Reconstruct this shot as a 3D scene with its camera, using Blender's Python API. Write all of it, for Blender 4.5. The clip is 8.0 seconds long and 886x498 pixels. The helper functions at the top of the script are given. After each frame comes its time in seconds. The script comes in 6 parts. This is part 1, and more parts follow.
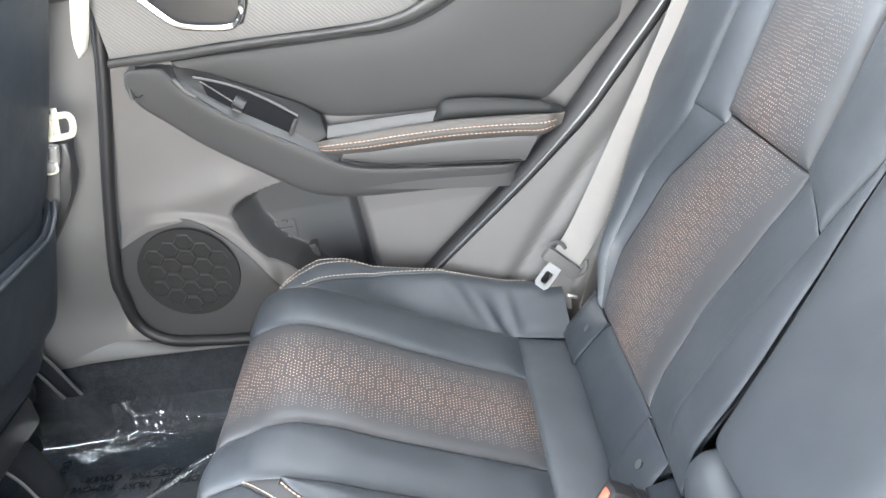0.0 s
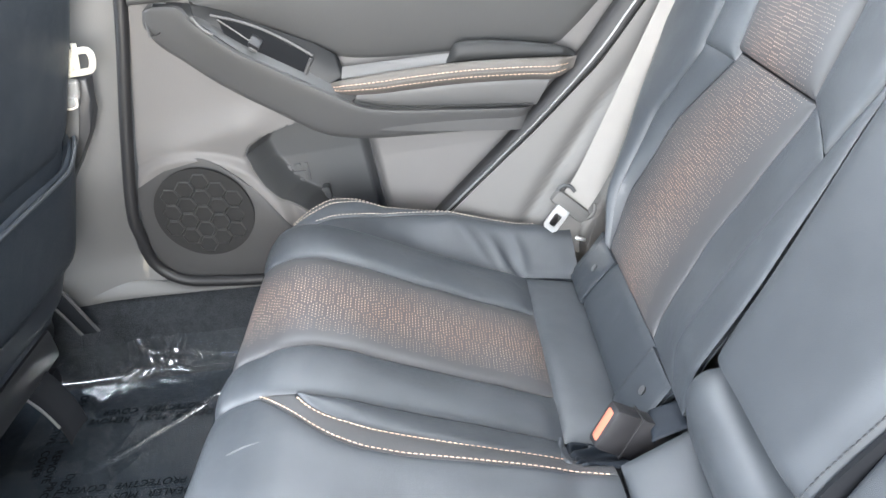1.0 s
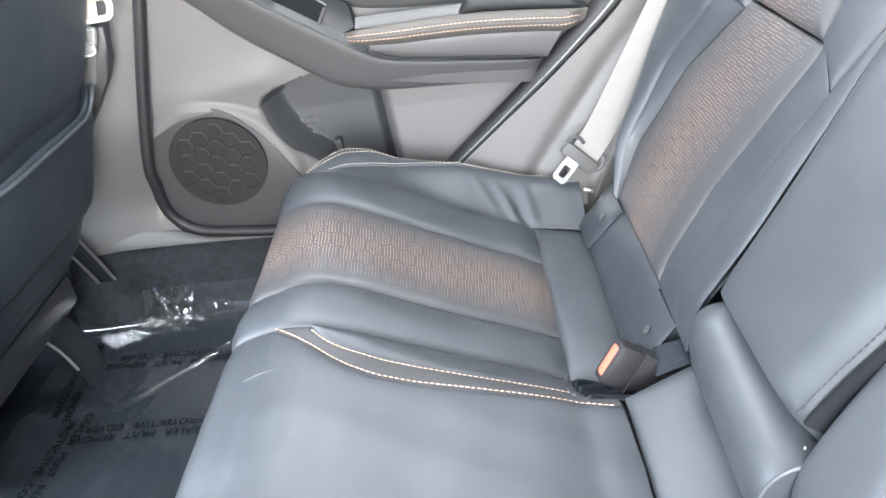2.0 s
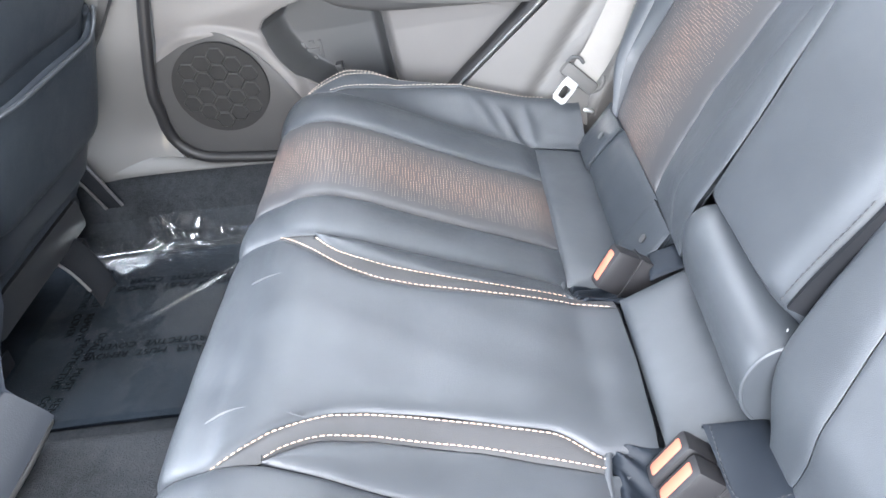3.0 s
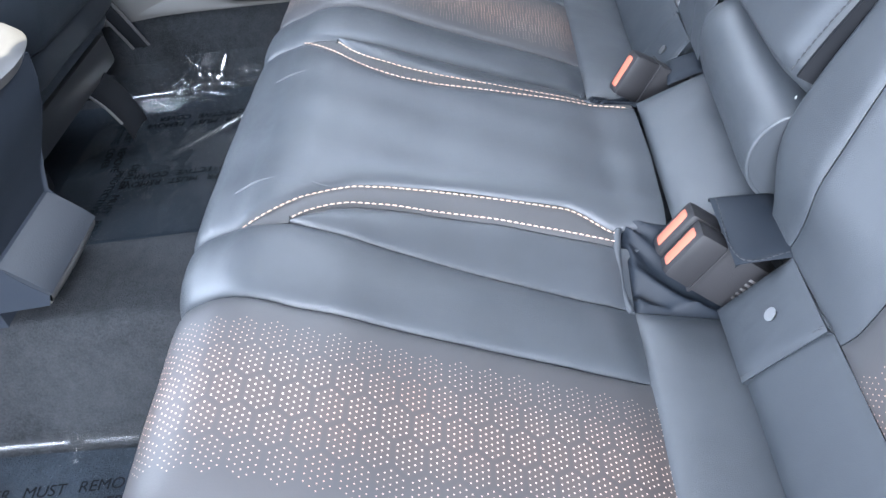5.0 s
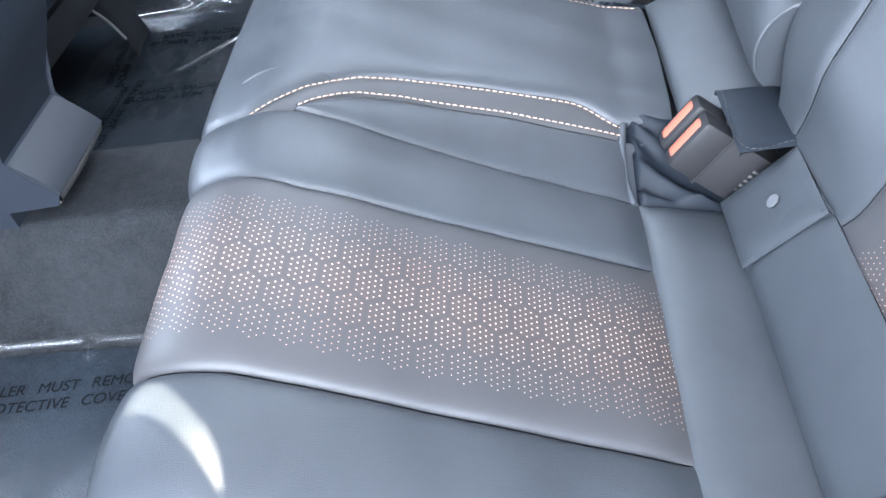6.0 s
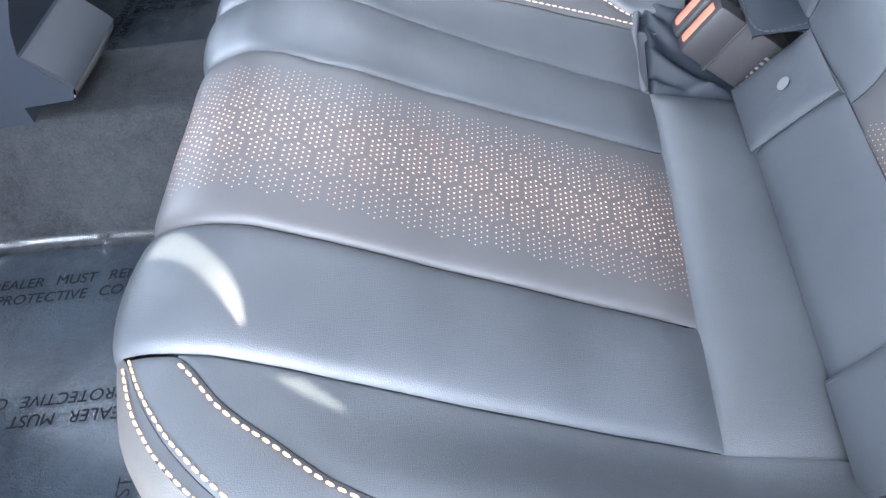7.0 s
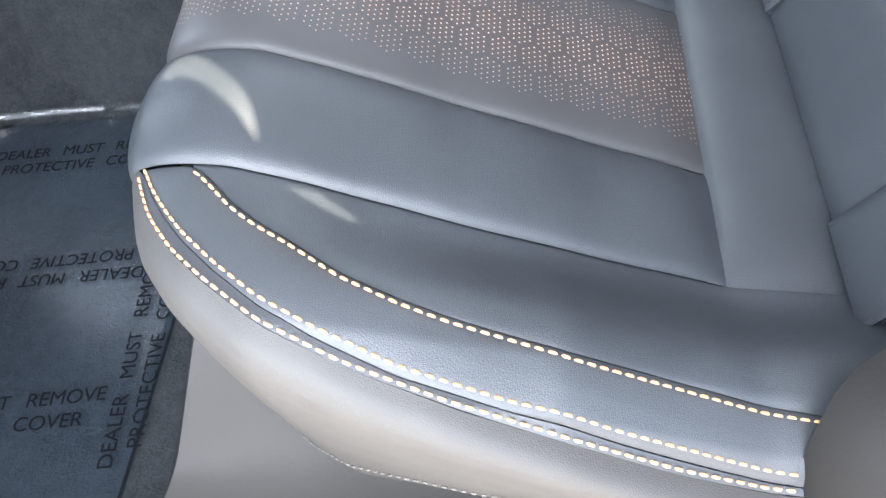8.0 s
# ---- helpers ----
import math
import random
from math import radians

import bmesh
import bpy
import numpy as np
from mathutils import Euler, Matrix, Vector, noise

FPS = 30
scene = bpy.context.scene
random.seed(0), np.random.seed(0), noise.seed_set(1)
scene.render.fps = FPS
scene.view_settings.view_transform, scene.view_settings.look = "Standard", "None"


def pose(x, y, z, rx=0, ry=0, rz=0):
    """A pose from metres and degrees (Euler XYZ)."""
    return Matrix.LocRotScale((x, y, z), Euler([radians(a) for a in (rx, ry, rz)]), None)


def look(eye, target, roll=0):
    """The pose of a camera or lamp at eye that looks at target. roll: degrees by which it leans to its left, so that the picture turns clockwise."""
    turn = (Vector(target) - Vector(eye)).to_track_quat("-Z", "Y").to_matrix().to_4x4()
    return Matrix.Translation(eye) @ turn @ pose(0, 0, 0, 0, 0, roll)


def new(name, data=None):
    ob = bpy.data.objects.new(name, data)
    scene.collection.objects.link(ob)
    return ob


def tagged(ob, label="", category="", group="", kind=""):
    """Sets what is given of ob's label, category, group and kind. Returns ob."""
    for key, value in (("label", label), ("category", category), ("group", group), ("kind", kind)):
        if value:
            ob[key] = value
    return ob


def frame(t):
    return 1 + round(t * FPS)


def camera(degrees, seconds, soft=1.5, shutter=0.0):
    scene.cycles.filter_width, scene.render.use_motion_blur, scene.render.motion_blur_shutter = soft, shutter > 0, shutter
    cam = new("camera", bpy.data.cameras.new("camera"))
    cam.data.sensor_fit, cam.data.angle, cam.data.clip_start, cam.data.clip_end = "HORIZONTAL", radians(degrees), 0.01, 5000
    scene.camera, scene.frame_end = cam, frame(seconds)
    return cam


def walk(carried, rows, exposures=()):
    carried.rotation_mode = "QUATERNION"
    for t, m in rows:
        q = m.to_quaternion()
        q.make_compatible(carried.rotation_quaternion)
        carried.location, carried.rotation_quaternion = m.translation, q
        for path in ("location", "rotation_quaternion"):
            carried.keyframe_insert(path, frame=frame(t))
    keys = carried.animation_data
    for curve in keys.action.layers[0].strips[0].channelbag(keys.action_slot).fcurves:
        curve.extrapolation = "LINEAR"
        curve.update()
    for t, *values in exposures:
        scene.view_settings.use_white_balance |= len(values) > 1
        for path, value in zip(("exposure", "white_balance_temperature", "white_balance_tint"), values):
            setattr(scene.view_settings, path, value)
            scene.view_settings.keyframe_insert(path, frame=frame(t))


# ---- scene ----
EXPOSURES = [(0.0, 2.93, 6300, 10), (1.0, 3.09, 6300, 10), (3.0, 3.28, 6150, 12), (4.0, 3.23, 5950, 12), (4.5, 2.92, 5720, 12), (6.0, 2.72, 5620, 11), (7.0, 2.73, 5720, 12), (7.5, 2.36, 5750, 12), (8.0, 2.08, 5950, 11)]
cam = camera(58.69, 8.0, soft=1.5)
# seconds, eye in metres (x to the rear of the car, y to the far door, z up from the floor), turn in degrees
ROWS = [
    (0.0, -0.1415, -0.4262, 0.7368, 64.099, 9.159, -2.125),
    (0.5, -0.1460, -0.4473, 0.7210, 63.043, 8.841, -1.648),
    (1.0, -0.1535, -0.4654, 0.7067, 62.236, 8.614, -1.317),
    (2.5, -0.1614, -0.5178, 0.6739, 58.850, 8.463, -0.420),
    (3.0, -0.1609, -0.5381, 0.6619, 56.630, 8.867, -0.497),
    (3.5, -0.1602, -0.5606, 0.6500, 54.957, 9.551, 0.538),
    (4.0, -0.1617, -0.5791, 0.6332, 53.029, 9.843, 0.847),
    (4.5, -0.1629, -0.5987, 0.6179, 51.166, 9.815, 1.016),
    (6.0, -0.1682, -0.6513, 0.5742, 45.430, 9.713, 1.719),
    (6.5, -0.1720, -0.6720, 0.5628, 43.700, 9.741, 2.092),
    (7.0, -0.1752, -0.6954, 0.5485, 41.682, 9.579, 2.486),
    (7.5, -0.1800, -0.7207, 0.5323, 39.529, 9.183, 3.095),
    (8.0, -0.1843, -0.7436, 0.5166, 36.985, 8.763, 3.428),
]
walk(cam, [(t, pose(*p)) for t, *p in ROWS], exposures=EXPOSURES)

# ---- world and light ----
SUN_DIR = Vector((0.25, -0.02, 0.97)).normalized()   # towards the sun
world = bpy.data.worlds.new("sky")
scene.world = world
world.use_nodes = True
wn = world.node_tree
sky = wn.nodes.new("ShaderNodeTexSky")
sky.sky_type = "NISHITA"
sky.sun_disc = False
sky.sun_elevation = math.asin(SUN_DIR.z)
sky.sun_rotation = math.atan2(SUN_DIR.x, SUN_DIR.y)
sky.air_density, sky.dust_density = 1.0, 2.5
wn.links.new(sky.outputs[0], wn.nodes["Background"].inputs[0])
wn.nodes["Background"].inputs[1].default_value = 0.09
sun = new("sun", bpy.data.lights.new("sun", "SUN"))
sun.data.energy, sun.data.angle, sun.data.color = 5.0, radians(0.35), (1.0, 0.87, 0.62)
sun.matrix_world = look(SUN_DIR * 10, (0, 0, 0))


def opening_light(name, place, target, width, height, power, colour=(0.90, 0.95, 1.0)):
    """Added lamp at one of the car's openings, replacing skylight or ground bounce."""
    ob = new(name, bpy.data.lights.new(name, "AREA"))
    ob.data.shape, ob.data.size, ob.data.size_y, ob.data.energy, ob.data.color = "RECTANGLE", width, height, power, colour
    ob.matrix_world = look(place, target)
    return ob


opening_light("windscreen_light", (-1.45, 0, 0.95), (-0.2, 0, 0.2), 1.2, 0.45, 7.4)
opening_light("far_window_light", (-0.15, 0.64, 0.86), (-0.15, 0.0, 0.2), 0.8, 0.28, 2.1)
opening_light("open_door_light", (-0.32, -1.02, 0.64), (-0.32, 0.0, 0.22), 0.8, 0.65, 8.4, (0.98, 0.97, 0.95))
# warm lamp added in place of light bounced off the sunlit ground
opening_light("open_door_ground_light", (-0.25, -1.0, 0.02), (-0.25, 0.0, 0.30), 1.0, 0.3, 1.7, (1.0, 0.74, 0.50))
opening_light("rear_window_light", (0.80, 0, 0.92), (-0.2, 0, 0.2), 1.0, 0.25, 0.8)


# ---- materials ----
class Net:
    """A small helper to write node materials."""

    def __init__(self, name):
        self.mat = bpy.data.materials.new(name)
        self.mat.use_nodes = True
        self.tree = self.mat.node_tree
        self.bsdf = self.tree.nodes["Principled BSDF"]
        self.out = self.tree.nodes["Material Output"]

    def node(self, kind, **inputs):
        n = self.tree.nodes.new(kind)
        for k, v in inputs.items():
            self.put(n.inputs[k.replace("_", " ")], v)
        return n

    def put(self, socket, v):
        if hasattr(v, "is_output"):
            self.tree.links.new(v, socket)
        else:
            socket.default_value = v

    def math(self, op, a, b=0.0, c=0.0):
        n = self.tree.nodes.new("ShaderNodeMath")
        n.operation = op
        for s, v in zip(n.inputs, (a, b, c)):
            self.put(s, v)
        return n.outputs[0]

    def coords(self, which="Object"):
        return self.tree.nodes.new("ShaderNodeTexCoord").outputs[which]

    def noise(self, scale, detail=3.0, rough=0.55, where=None):
        n = self.node("ShaderNodeTexNoise", Scale=scale, Detail=detail, Roughness=rough)
        self.put(n.inputs["Vector"], where or self.coords())
        return n.outputs["Fac"]

    def ramp(self, fac, stops):
        n = self.tree.nodes.new("ShaderNodeValToRGB")
        self.put(n.inputs[0], fac)
        el = n.color_ramp.elements
        while len(el) < len(stops):
            el.new(0.5)
        for e, (p, c) in zip(el, stops):
            e.position = p
            e.color = (*c, 1) if len(c) == 3 else c
        return n.outputs[0]

    def mix(self, fac, a, b):
        n = self.tree.nodes.new("ShaderNodeMix")
        n.data_type = "RGBA"
        self.put(n.inputs[0], fac)
        self.put(n.inputs[6], a if hasattr(a, "is_output") else (*a, 1))
        self.put(n.inputs[7], b if hasattr(b, "is_output") else (*b, 1))
        return n.outputs[2]

    def bump(self, height, strength=0.2, distance=0.001, normal=None):
        n = self.node("ShaderNodeBump", Strength=strength, Distance=distance, Height=height)
        if normal:
            self.put(n.inputs["Normal"], normal)
        return n.outputs[0]

    def set(self, **kw):
        for k, v in kw.items():
            s = self.bsdf.inputs[k.replace("_", " ")]
            if isinstance(v, tuple) and len(v) == 3:
                v = (*v, 1)
            self.put(s, v)
        return self.mat


def leather(name, dark, light, rough=0.47, grain=1.0, coat=0.07, spec=0.5):
    n = Net(name)
    where = n.coords()
    blotch = n.noise(9.0, 4.0, 0.6, where)
    vor = n.node("ShaderNodeTexVoronoi", Scale=900.0, Vector=where)
    vor.feature = "DISTANCE_TO_EDGE"
    grainy = n.math("MINIMUM", n.math("MULTIPLY", vor.outputs["Distance"], 3.0), 1.0)
    crease = n.noise(60.0, 4.0, 0.6, where)
    h = n.math("ADD", n.math("MULTIPLY", grainy, 0.8), n.math("MULTIPLY", crease, 0.9))
    colour = n.mix(n.ramp(blotch, [(0.35, (0, 0, 0)), (0.7, (1, 1, 1))]), dark, light)
    r = n.math("MULTIPLY_ADD", n.noise(35.0, 3.0, 0.6, where), 0.16, rough - 0.08)
    return n.set(Base_Color=colour, Roughness=r, Specular_IOR_Level=spec, Coat_Weight=coat, Coat_Roughness=0.30, Normal=n.bump(h, 0.24 * grain, 0.0006, n.bump(n.noise(17.0, 3.0, 0.5, where), 0.30, 0.004)))


LEATHER = leather("dark_leather", (0.033, 0.0378, 0.0437), (0.046, 0.052, 0.0592), 0.43)
SIDE_LEATHER = leather("matt_side_leather", (0.046, 0.046, 0.046), (0.058, 0.058, 0.057), 0.62, 1.2, 0.0)
FRONT_LEATHER = leather("navy_black_leather", (0.018, 0.0225, 0.029), (0.026, 0.032, 0.039), 0.46, 1.0, 0.0, 0.28)
# darker copy of the leather: shade of flaps and gathers put into colour
SHADED_LEATHER = leather("shaded_navy_leather", (0.010, 0.013, 0.018), (0.015, 0.019, 0.025), 0.50, 1.0, 0.0, 0.14)
STRIP_LEATHER = leather("charcoal_strip_leather", (0.022, 0.0265, 0.032), (0.031, 0.036, 0.042), 0.47, 1.0, 0.03, 0.35)
ARM_LEATHER = leather("brown_grey_armrest_leather", (0.085, 0.078, 0.072), (0.105, 0.096, 0.088), 0.6, 1.2, 0.0)
BAND_LEATHER = leather("brown_grey_band_leather", (0.040, 0.041, 0.043), (0.052, 0.052, 0.054), 0.55, 1.4, 0.1)
LEATHER_TRIM = leather("dark_leather_trim", (0.040, 0.046, 0.052), (0.052, 0.058, 0.066), 0.46)


def plastic(name, dark, light, rough=0.55, scale=500.0, strength=0.35, spec=0.4):
    n = Net(name)
    where = n.coords()
    fine = n.noise(scale, 2.0, 0.5, where)
    wide = n.noise(6.0, 4.0, 0.6, where)
    return n.set(Base_Color=n.mix(wide, dark, light), Roughness=n.math("MULTIPLY_ADD", wide, 0.14, rough - 0.07), Specular_IOR_Level=spec, Normal=n.bump(fine, strength, 0.0005))


DOOR_PLASTIC = plastic("grained_grey_plastic", (0.122, 0.118, 0.116), (0.150, 0.145, 0.142))
DOOR_PAD = plastic("soft_charcoal_pad", (0.052, 0.053, 0.054), (0.066, 0.067, 0.067), 0.62, 400.0, 0.3, 0.3)
ARM_BLOCK = plastic("charcoal_armrest_plastic", (0.020, 0.021, 0.022), (0.027, 0.028, 0.029), 0.55, 700.0, 0.25, 0.3)
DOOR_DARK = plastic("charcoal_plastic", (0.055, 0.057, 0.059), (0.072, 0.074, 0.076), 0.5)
HOUSING = plastic("dark_housing_plastic", (0.036, 0.036, 0.037), (0.048, 0.048, 0.048), 0.5)
DOOR_RAIL = plastic("satin_grey_plastic", (0.058, 0.058, 0.059), (0.074, 0.074, 0.074), 0.45, 700.0, 0.15)
BLACK_PLASTIC = plastic("black_plastic", (0.018, 0.019, 0.021), (0.026, 0.027, 0.029), 0.38, 700.0, 0.12, 0.5)
GLOSS_BLACK = plastic("gloss_black_panel", (0.012, 0.013, 0.014), (0.016, 0.017, 0.018), 0.4, 300.0, 0.03, 0.2)
RAIL_BLACK = plastic("matt_black_plastic", (0.008, 0.009, 0.011), (0.012, 0.013, 0.015), 0.7, 700.0, 0.12, 0.1)
RUBBER = plastic("black_rubber_seal", (0.010, 0.010, 0.011), (0.016, 0.016, 0.017), 0.5, 900.0, 0.2)
GLOSSY_TRIM = plastic("satin_grey_trim_plastic", (0.105, 0.103, 0.100), (0.130, 0.127, 0.123), 0.46, 500.0, 0.12, 0.5)
PILLAR_PLASTIC = plastic("grey_pillar_plastic", (0.090, 0.089, 0.087), (0.112, 0.110, 0.107), 0.5)
SPEAKER_MESH = plastic("speaker_mesh_cloth", (0.018, 0.018, 0.018), (0.025, 0.025, 0.025), 0.7, 1500.0, 0.6, 0.2)
SPEAKER_RIB = plastic("speaker_rib_plastic", (0.038, 0.038, 0.038), (0.047, 0.047, 0.046), 0.75, 500.0, 0.3, 0.2)
TONGUE_GREY = plastic("grey_tongue_plastic", (0.088, 0.087, 0.084), (0.105, 0.103, 0.100), 0.5, 700.0, 0.2)
TAG_WHITE = plastic("pale_tag", (0.30, 0.33, 0.33), (0.36, 0.39, 0.39), 0.5, 200.0, 0.05)
IVORY = plastic("ivory_plastic", (0.62, 0.59, 0.50), (0.68, 0.65, 0.56), 0.35, 200.0, 0.05)
SILVER_TRIM = plastic("silver_painted_trim", (0.105, 0.105, 0.105), (0.13, 0.13, 0.13), 0.5, 900.0, 0.08)
BUCKLE_BLACK = plastic("grained_black_plastic", (0.014, 0.014, 0.015), (0.021, 0.020, 0.022), 0.5, 900.0, 0.3, 0.35)
BUTTON_RED = plastic("salmon_red_plastic", (0.41, 0.115, 0.070), (0.47, 0.14, 0.09), 0.5, 200.0, 0.03, 0.25)
CONSOLE = plastic("dark_navy_grey_plastic", (0.019, 0.024, 0.033), (0.026, 0.032, 0.042), 0.5, 500.0, 0.3, 0.15)
CONSOLE_FOOT = plastic("navy_grey_foot_plastic", (0.018, 0.022, 0.028), (0.025, 0.029, 0.036), 0.45)
HEADLINER = plastic("grey_headliner_cloth", (0.45, 0.45, 0.44), (0.5, 0.5, 0.49), 0.95, 300.0, 0.5, 0.1)
NEAR_TRIM = plastic("dark_grey_trim_plastic", (0.012, 0.012, 0.012), (0.018, 0.018, 0.0175), 0.6, 500.0, 0.35, 0.12)
SILL_PLASTIC = plastic("scuffed_grey_sill_plastic", (0.075, 0.073, 0.070), (0.115, 0.110, 0.104), 0.30, 300.0, 0.25, 0.5)
PAINT = plastic("car_body_paint", (0.50, 0.50, 0.49), (0.55, 0.55, 0.54), 0.3, 50.0, 0.02)


def metal(name, colour, rough):
    n = Net(name)
    return n.set(Base_Color=colour, Metallic=1.0, Roughness=n.math("MULTIPLY_ADD", n.noise(80.0), 0.1, rough - 0.05))


CHROME = metal("chrome", (0.82, 0.82, 0.82), 0.14)
BRIGHT_STEEL = metal("bright_steel", (0.90, 0.90, 0.89), 0.30)
SATIN_STEEL = metal("satin_steel", (0.26, 0.265, 0.27), 0.45)


def thread(name, a, b):
    n = Net(name)
    where = n.coords()
    return n.set(Base_Color=n.mix(n.noise(45.0, 2.0, 0.5, where), a, b), Roughness=0.6, Normal=n.bump(n.noise(2500.0, 1.0, 0.5, where), 0.4, 0.0004))


THREAD = thread("copper_orange_thread", (0.58, 0.24, 0.09), (0.70, 0.40, 0.21))
THREAD_PALE = thread("pale_thread", (0.55, 0.35, 0.23), (0.70, 0.54, 0.42))
THREAD_BEIGE = thread("beige_thread", (0.40, 0.34, 0.28), (0.52, 0.46, 0.40))
THREAD_GREY = thread("grey_beige_thread", (0.09, 0.085, 0.08), (0.13, 0.12, 0.11))
THREAD_DARK = thread("dark_thread", (0.012, 0.014, 0.017), (0.024, 0.026, 0.030))


def webbing(name, dark, light):
    n = Net(name)
    where = n.coords("UV")
    w = n.node("ShaderNodeTexWave", Scale=260.0, Distortion=0.6, Vector=where)
    w.bands_direction = "Y"
    return n.set(Base_Color=n.mix(n.noise(30.0, 3.0, 0.5, where), dark, light), Roughness=0.75, Normal=n.bump(w.outputs["Fac"], 0.4, 0.0004))


WEBBING = webbing("grey_belt_webbing", (0.25, 0.24, 0.23), (0.30, 0.29, 0.275))
WEBBING_DARK = webbing("folded_dark_webbing", (0.085, 0.082, 0.078), (0.11, 0.105, 0.10))


def carpet(name, a, b):
    n = Net(name)
    where = n.coords()
    fine = n.noise(420.0, 3.0, 0.7, where)
    mid = n.noise(70.0, 4.0, 0.7, where)
    wide = n.noise(7.0, 4.0, 0.6, where)
    c = n.mix(n.ramp(n.math("ADD", n.math("MULTIPLY", fine, 0.6), n.math("MULTIPLY", mid, 0.5)), [(0.38, (0, 0, 0)), (0.72, (1, 1, 1))]), a, b)
    c = n.mix(n.ramp(wide, [(0.4, (0, 0, 0)), (0.75, (0.45, 0.45, 0.45))]), c, tuple(1.5 * v for v in b))
    return n.set(Base_Color=c, Roughness=0.95, Specular_IOR_Level=0.15, Normal=n.bump(n.math("ADD", fine, mid), 0.9, 0.003))


CARPET = carpet("grey_car_carpet", (0.010, 0.0115, 0.0135), (0.033, 0.036, 0.040))
MAT_CARPET = carpet("dark_floor_mat_carpet", (0.0085, 0.0122, 0.0175), (0.0215, 0.029, 0.0385))


def perforated():
    """Leather insert with round perforations in hexagon fields over a copper backing; UV in metres, third channel of fade in UV layer 'fade'."""
    n = Net("perforated_leather_insert")
    uv = n.tree.nodes.new("ShaderNodeUVMap")
    uv.uv_map = "UVMap"
    fd = n.tree.nodes.new("ShaderNodeUVMap")
    fd.uv_map = "fade"
    sep = n.node("ShaderNodeSeparateXYZ", Vector=uv.outputs[0])
    u, v = sep.outputs[0], sep.outputs[1]
    second = n.node("ShaderNodeSeparateXYZ", Vector=fd.outputs[0])
    fade, wide = second.outputs[0], second.outputs[1]

    cw, pitch, col, row = 0.0210, 0.0235, 0.0038, 0.0046
    tall = pitch / (cw * 0.866)

    def local(period, x, shift):
        """Signed offset from the nearest multiple of a period, shifted."""
        return n.math("MULTIPLY", n.math("SUBTRACT", n.math("FRACT", n.math("ADD", n.math("DIVIDE", n.math("SUBTRACT", x, shift), period), 0.5)), 0.5), period)

    def edge(a, b):
        a, b = n.math("ABSOLUTE", a), n.math("ABSOLUTE", n.math("DIVIDE", b, tall))
        return n.math("MAXIMUM", a, n.math("ADD", n.math("MULTIPLY", a, 0.5), n.math("MULTIPLY", b, 0.866)))

    # the nearer of two staggered sets of hexagon fields
    a0, b0 = local(cw, u, 0.0), local(2 * pitch, v, 0.3205)
    a1, b1 = local(cw, u, cw / 2), local(2 * pitch, v, 0.3205 + pitch)
    first = n.math("LESS_THAN", edge(a0, b0), edge(a1, b1))
    other = n.math("SUBTRACT", 1.0, first)
    a = n.math("ADD", n.math("MULTIPLY", a0, first), n.math("MULTIPLY", a1, other))
    b = n.math("ADD", n.math("MULTIPLY", b0, first), n.math("MULTIPLY", b1, other))
    k = n.math("ROUND", n.math("DIVIDE", a, col))
    da = n.math("SUBTRACT", a, n.math("MULTIPLY", k, col))
    odd = n.math("MULTIPLY", n.math("SUBTRACT", 1.0, n.math("MODULO", n.math("ABSOLUTE", k), 2.0)), row / 2)
    db = local(row, n.math("ADD", b, odd), 0.0)
    inside = n.math("LESS_THAN", edge(n.math("MULTIPLY", k, col), n.math("SUBTRACT", b, db)), cw * 0.5 - 0.0003)
    # whole hexagon fields only: five rows of them across a cushion insert, more on a back
    field_row = n.math("ABSOLUTE", n.math("SUBTRACT", n.math("SUBTRACT", v, b), 0.3205))
    inside = n.math("MULTIPLY", inside, n.math("LESS_THAN", field_row, n.math("MULTIPLY_ADD", wide, 1.6 * pitch, 2.4 * pitch)))
    d = n.math("SQRT", n.math("ADD", n.math("MULTIPLY", da, da), n.math("MULTIPLY", db, db)))
    radius = n.math("MULTIPLY_ADD", fade, 0.00020, 0.00040)
    radius = n.math("MULTIPLY", radius, n.math("GREATER_THAN", fade, 0.02))
    radius = n.math("MULTIPLY", radius, inside)
    soft = n.math("SUBTRACT", 1.0, n.math("MINIMUM", n.math("MAXIMUM", n.math("DIVIDE", n.math("SUBTRACT", d, n.math("SUBTRACT", radius, 0.0002)), 0.0004), 0.0), 1.0))
    dot = n.math("MULTIPLY", soft, n.math("GREATER_THAN", radius, 0.0001))
    where = n.coords()
    base = n.mix(n.noise(12.0, 4.0, 0.6, where), (0.040, 0.042, 0.046), (0.054, 0.054, 0.056))
    base = n.mix(n.math("MULTIPLY", fade, 0.75), base, (0.056, 0.046, 0.044))
    field = n.math("LESS_THAN", n.math("MINIMUM", edge(a0, b0), edge(a1, b1)), cw * 0.5 - 0.0013)
    base = n.mix(n.math("MULTIPLY", field, n.math("MULTIPLY", fade, 0.34)), base, (0.082, 0.062, 0.053))
    copper = n.mix(n.ramp(n.noise(14.0, 2.0, 0.5, where), [(0.3, (0, 0, 0)), (0.7, (1, 1, 1))]), (0.68, 0.43, 0.32), (0.80, 0.66, 0.56))
    h = n.math("SUBTRACT", n.math("MULTIPLY", n.noise(900.0, 2.0, 0.5, where), 0.25), dot)
    return n.set(Base_Color=n.mix(n.math("MULTIPLY", dot, n.math("MULTIPLY_ADD", fade, 0.5, 0.5)), base, copper), Roughness=0.5, Normal=n.bump(h, 0.35, 0.0008))


PERFORATED = perforated()


